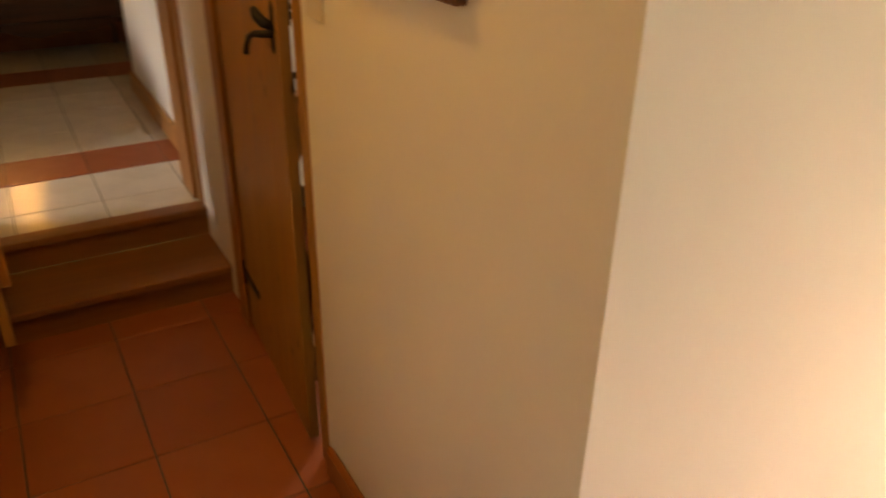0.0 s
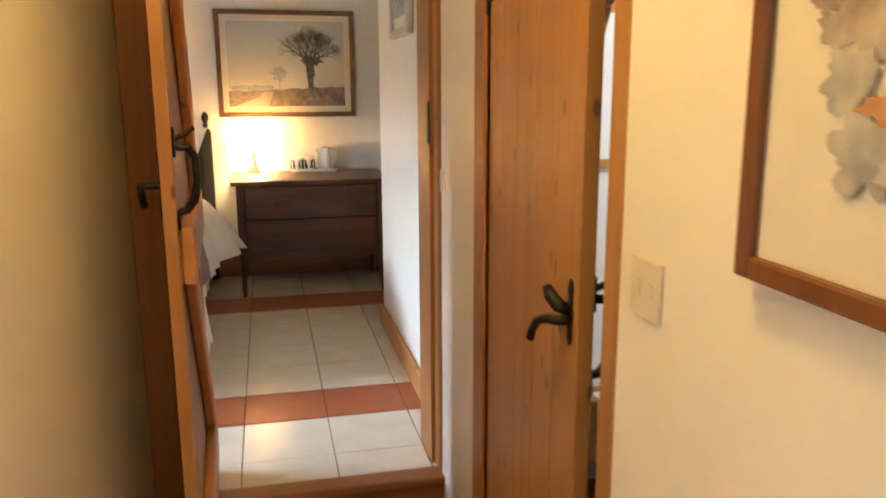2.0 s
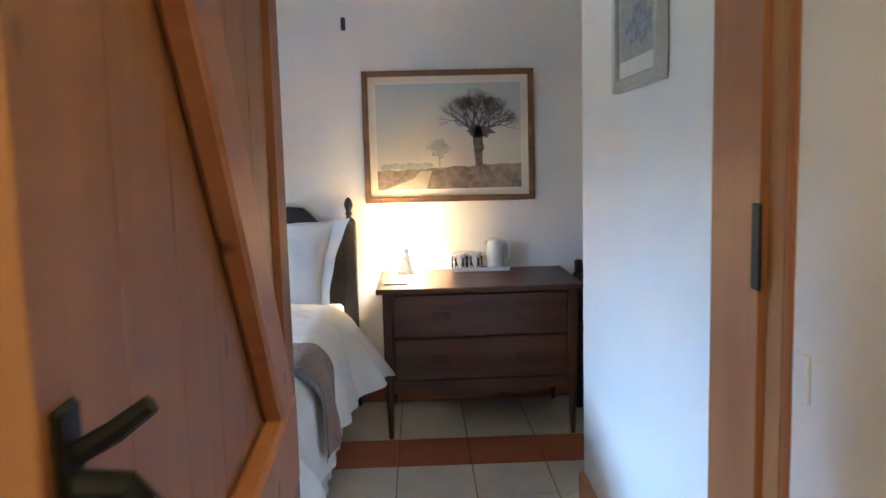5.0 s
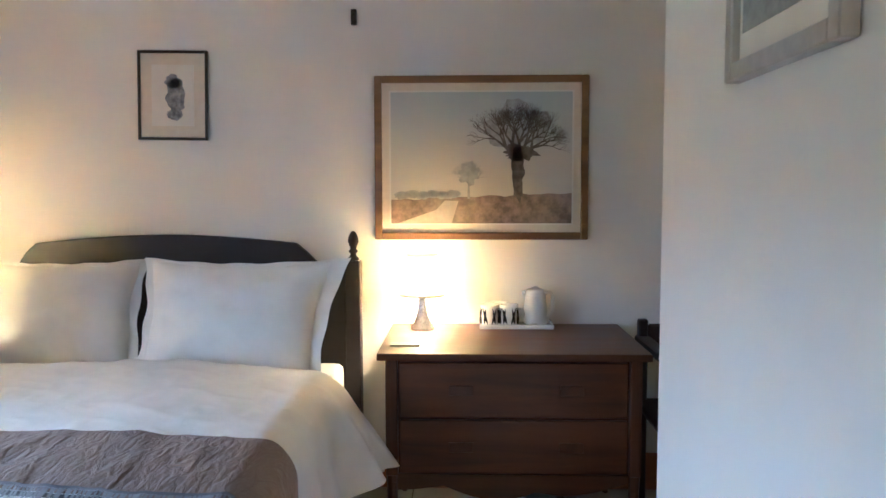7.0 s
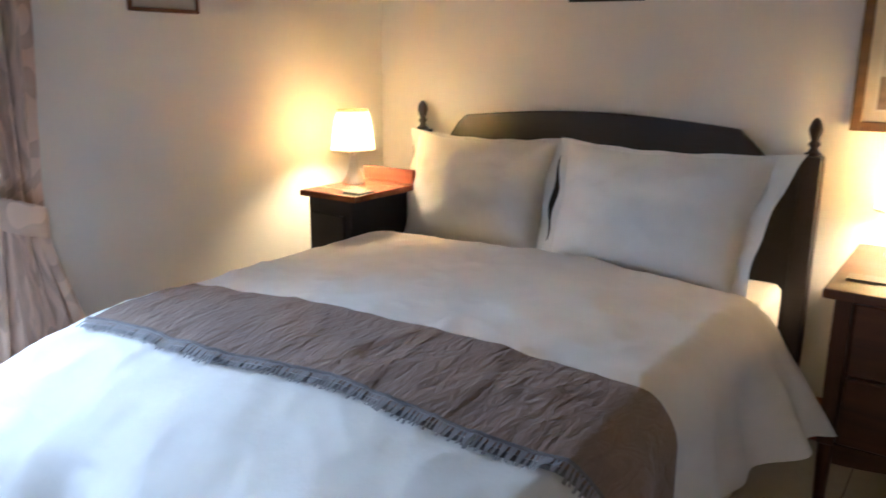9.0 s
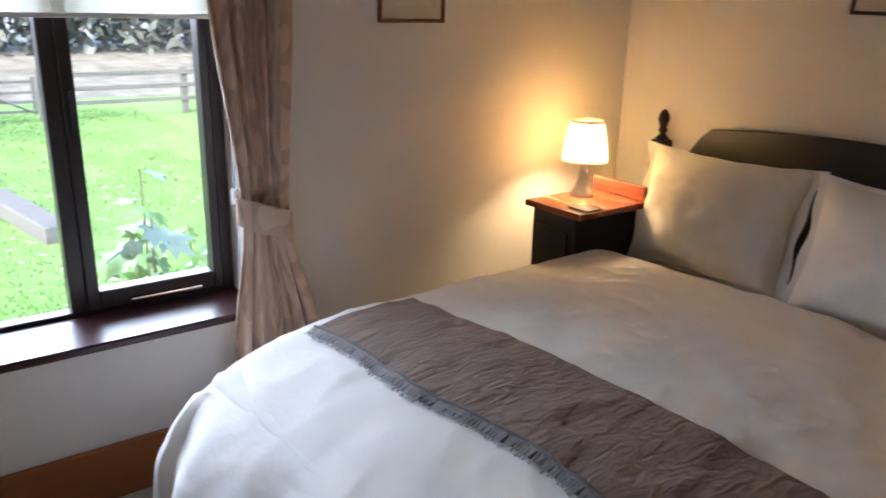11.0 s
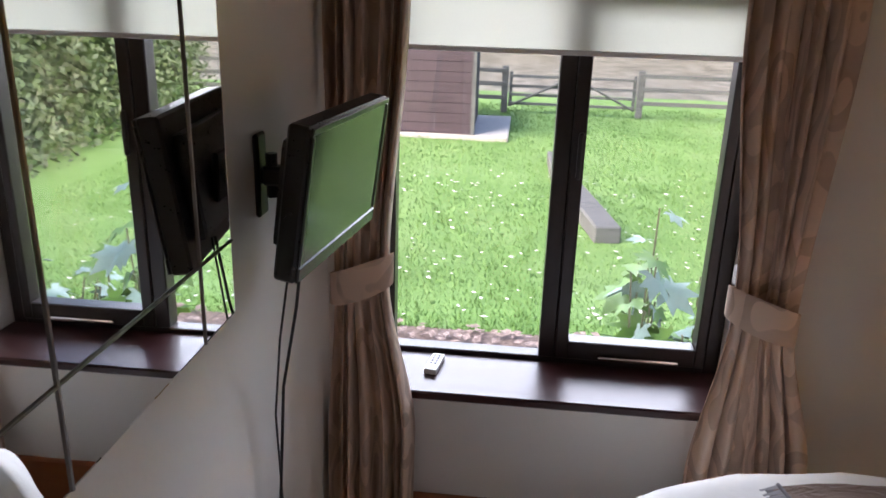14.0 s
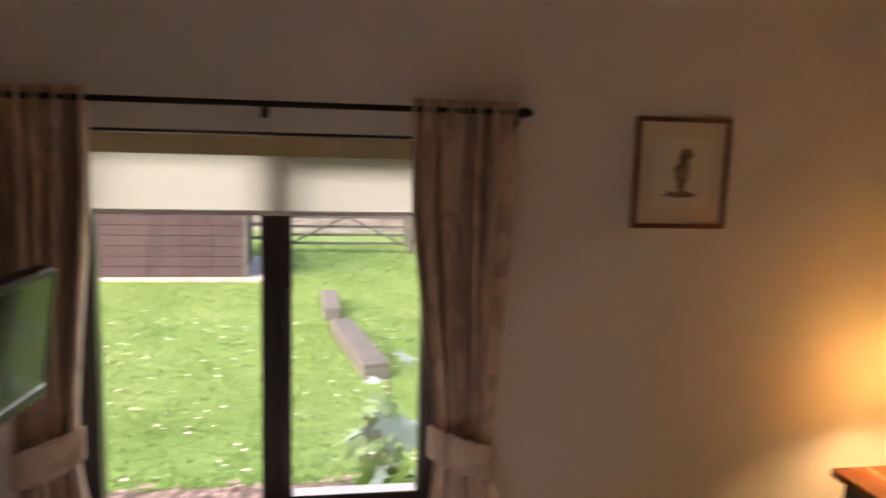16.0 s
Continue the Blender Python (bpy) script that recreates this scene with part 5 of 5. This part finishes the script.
for y in (g0, g1 - 0.06):
    part("stile", box(FX - 0.03, y, GZ + 0.12, FX - 0.001, y + 0.06, GZ + 0.76, 0.003), GREYW, gate)
mid = (g0 + g1) / 2
for a, b2 in ((g0 + 0.06, mid), (g1 - 0.06, mid)):
    part("brace", tube([(FX + 0.04, a, GZ + 0.16), (FX + 0.04, b2, GZ + 0.70)], 0.022, 6), GREYW, gate)


# ---- plants ----
def lobed_leaf(size, seed):
    """A broad palmate leaf with seven lobes, pointing along +x."""
    rnd = random.Random(seed)
    bm = bmesh.new()
    c = bm.verts.new((0.05 * size, 0, 0))
    ring = []
    for k in range(15):
        a = -2.3 + 4.6 * k / 14
        r = size * ((1.0 if k % 2 else 0.56) * (0.75 + 0.25 * math.cos(a)) * rnd.uniform(0.9, 1.08))
        ring.append(bm.verts.new((r * math.cos(a), r * math.sin(a) * 0.95, 0.10 * size * math.cos(3 * a) - 0.25 * r * r / size)))
    for p, q in zip(ring, ring[1:]):
        bm.faces.new((c, p, q))
    return bm


leaf_meshes = [mesh(lobed_leaf(0.165, k), "leaf", mt, True) for k, mt in enumerate((LEAF, LEAF, LEAFP))]


def shrub(at, seed, n_stems, height, label, pale=0.35, spread=0.35, leaf=1.0):
    rnd = random.Random(seed)
    s = thing("shrub", label, "shrub", at)
    for k in range(n_stems):
        a, lean = rnd.uniform(0, 6.28), rnd.uniform(0.2, 1.0) * spread
        h = height * (1.0 if k == 0 else rnd.uniform(0.62, 0.95))
        tip = Vector((math.cos(a) * lean, math.sin(a) * lean, h))
        part("stem", tube([(0.02 * math.cos(a), 0.02 * math.sin(a), -0.02), tip * 0.5 + Vector((0, 0, 0.05)), tip], [0.008, 0.006, 0.004], 6), TWIG, s)
        for j in range(5):
            f = 0.45 + 0.55 * (j + 1) / 5
            p = tip * f
            al = rnd.uniform(0, 6.28)
            ob = new("leaf", leaf_meshes[2 if rnd.random() < pale else rnd.choice((0, 1))])
            ob.parent = s
            sc = rnd.uniform(0.42, 0.85) * leaf
            ob.matrix_local = Matrix.Translation(p) @ pose(0, 0, 0, rnd.uniform(-35, 35), rnd.uniform(-10, 50), math.degrees(al)) @ Matrix.Translation((0.05, 0, 0)) @ Matrix.Scale(sc, 4)
    return s


shrub((-3.36, 4.13, GZ + 0.02), 11, 6, 1.36, "broad-leaved green shrub in the flower bed", 0.35, 0.15, 1.25)
shrub((-3.32, 4.34, GZ + 0.02), 12, 10, 1.06, "low pale-leaved green shrub in the flower bed", 0.6, 0.26, 1.1)
shrub((-3.28, 4.54, GZ + 0.02), 15, 10, 1.04, "twiggy pale-leaved shrub in the flower bed", 0.75, 0.26, 0.9)


def hedge(x0, y0, x1, y1, h, w, label, n, seed, mat, size=0.10, lift=0.0):
    rnd = random.Random(seed)
    verts, faces = [], []
    for _ in range(n):
        t = rnd.random()
        cx, cy = x0 + (x1 - x0) * t, y0 + (y1 - y0) * t
        a, r = rnd.uniform(0, 6.28), math.sqrt(rnd.uniform(0.35, 1))
        z = h * rnd.random() ** 0.8
        k = w * r * (1 - 0.35 * (z / h) ** 2) * (1 + 0.35 * noise.noise(Vector((cx * 1.1, cy * 1.1, z * 1.4 + seed))))
        p = Vector((cx + k * math.cos(a), cy + k * math.sin(a), GZ + lift + z))
        s = size * rnd.uniform(0.5, 1.3)
        u = Vector((rnd.uniform(-1, 1), rnd.uniform(-1, 1), rnd.uniform(-1, 1))).normalized()
        v = u.orthogonal().normalized()
        b0 = len(verts)
        verts += [p + u * s, p + v * s * 0.5, p - u * s, p - v * s * 0.5]
        faces.append((b0, b0 + 1, b0 + 2, b0 + 3))
    me = bpy.data.meshes.new("hedge")
    me.from_pydata(verts, [], faces)
    me.materials.append(mat)
    return tagged(new("hedge", me), label, "hedge", kind="stuff")


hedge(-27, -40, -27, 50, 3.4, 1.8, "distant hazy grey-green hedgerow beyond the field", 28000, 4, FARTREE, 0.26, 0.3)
hedge(-6.5, 8.8, -15, 9.6, 2.6, 1.1, "dark green garden hedge beside the lawn", 45000, 6, HEDGE, 0.055)

# ---- floor tiles ----
full = tile_mesh(0.3315, 0.3315, TILE, "cream_tile")
half_c = tile_mesh(0.3315, 0.305, TERRA, "band_tile")
band_c = tile_mesh(0.3315, 0.336, TERRA, "band_tile")
rows = [(3.76 - 0.155, half_c), (3.445 - 0.167, full), (3.11 - 0.11, None)]
for k in range(4):
    rows.append((3.76 + GAP * (k + 0.5), full))
rows += [(5.10 + 0.17, band_c), (5.442 + 0.167, full), (5.777 + 0.145, None)]
cut_a = tile_mesh(0.3315, 0.218, TILE, "cream_tile")
cut_b = tile_mesh(0.3315, 0.305, TILE, "cream_tile")
for yc, me in rows:
    me = me or (cut_a if yc < 4 else cut_b)
    for i in range(-6, 6):
        lay(me, -0.2 + GAP * (i + 0.5), yc, 0.0, floor)
edge_w = tile_mesh(0.205, 0.3315, TILE, "cream_tile")
for yc, me in rows:
    lay(edge_w, -2.21 - 0.105, yc, 0.0, floor)
hall = tile_mesh(0.327, 0.327, TERRA, "quarry_tile")
for i in range(-1, 7):
    for j in range(-13, 2):
        lay(hall, 0.032 + 0.332 * (i - 0.5), 2.097 + 0.332 * (j + 0.5), HZ, hall_floor) if 0.032 + 0.332 * (i - 0.5) < 2.5 else None
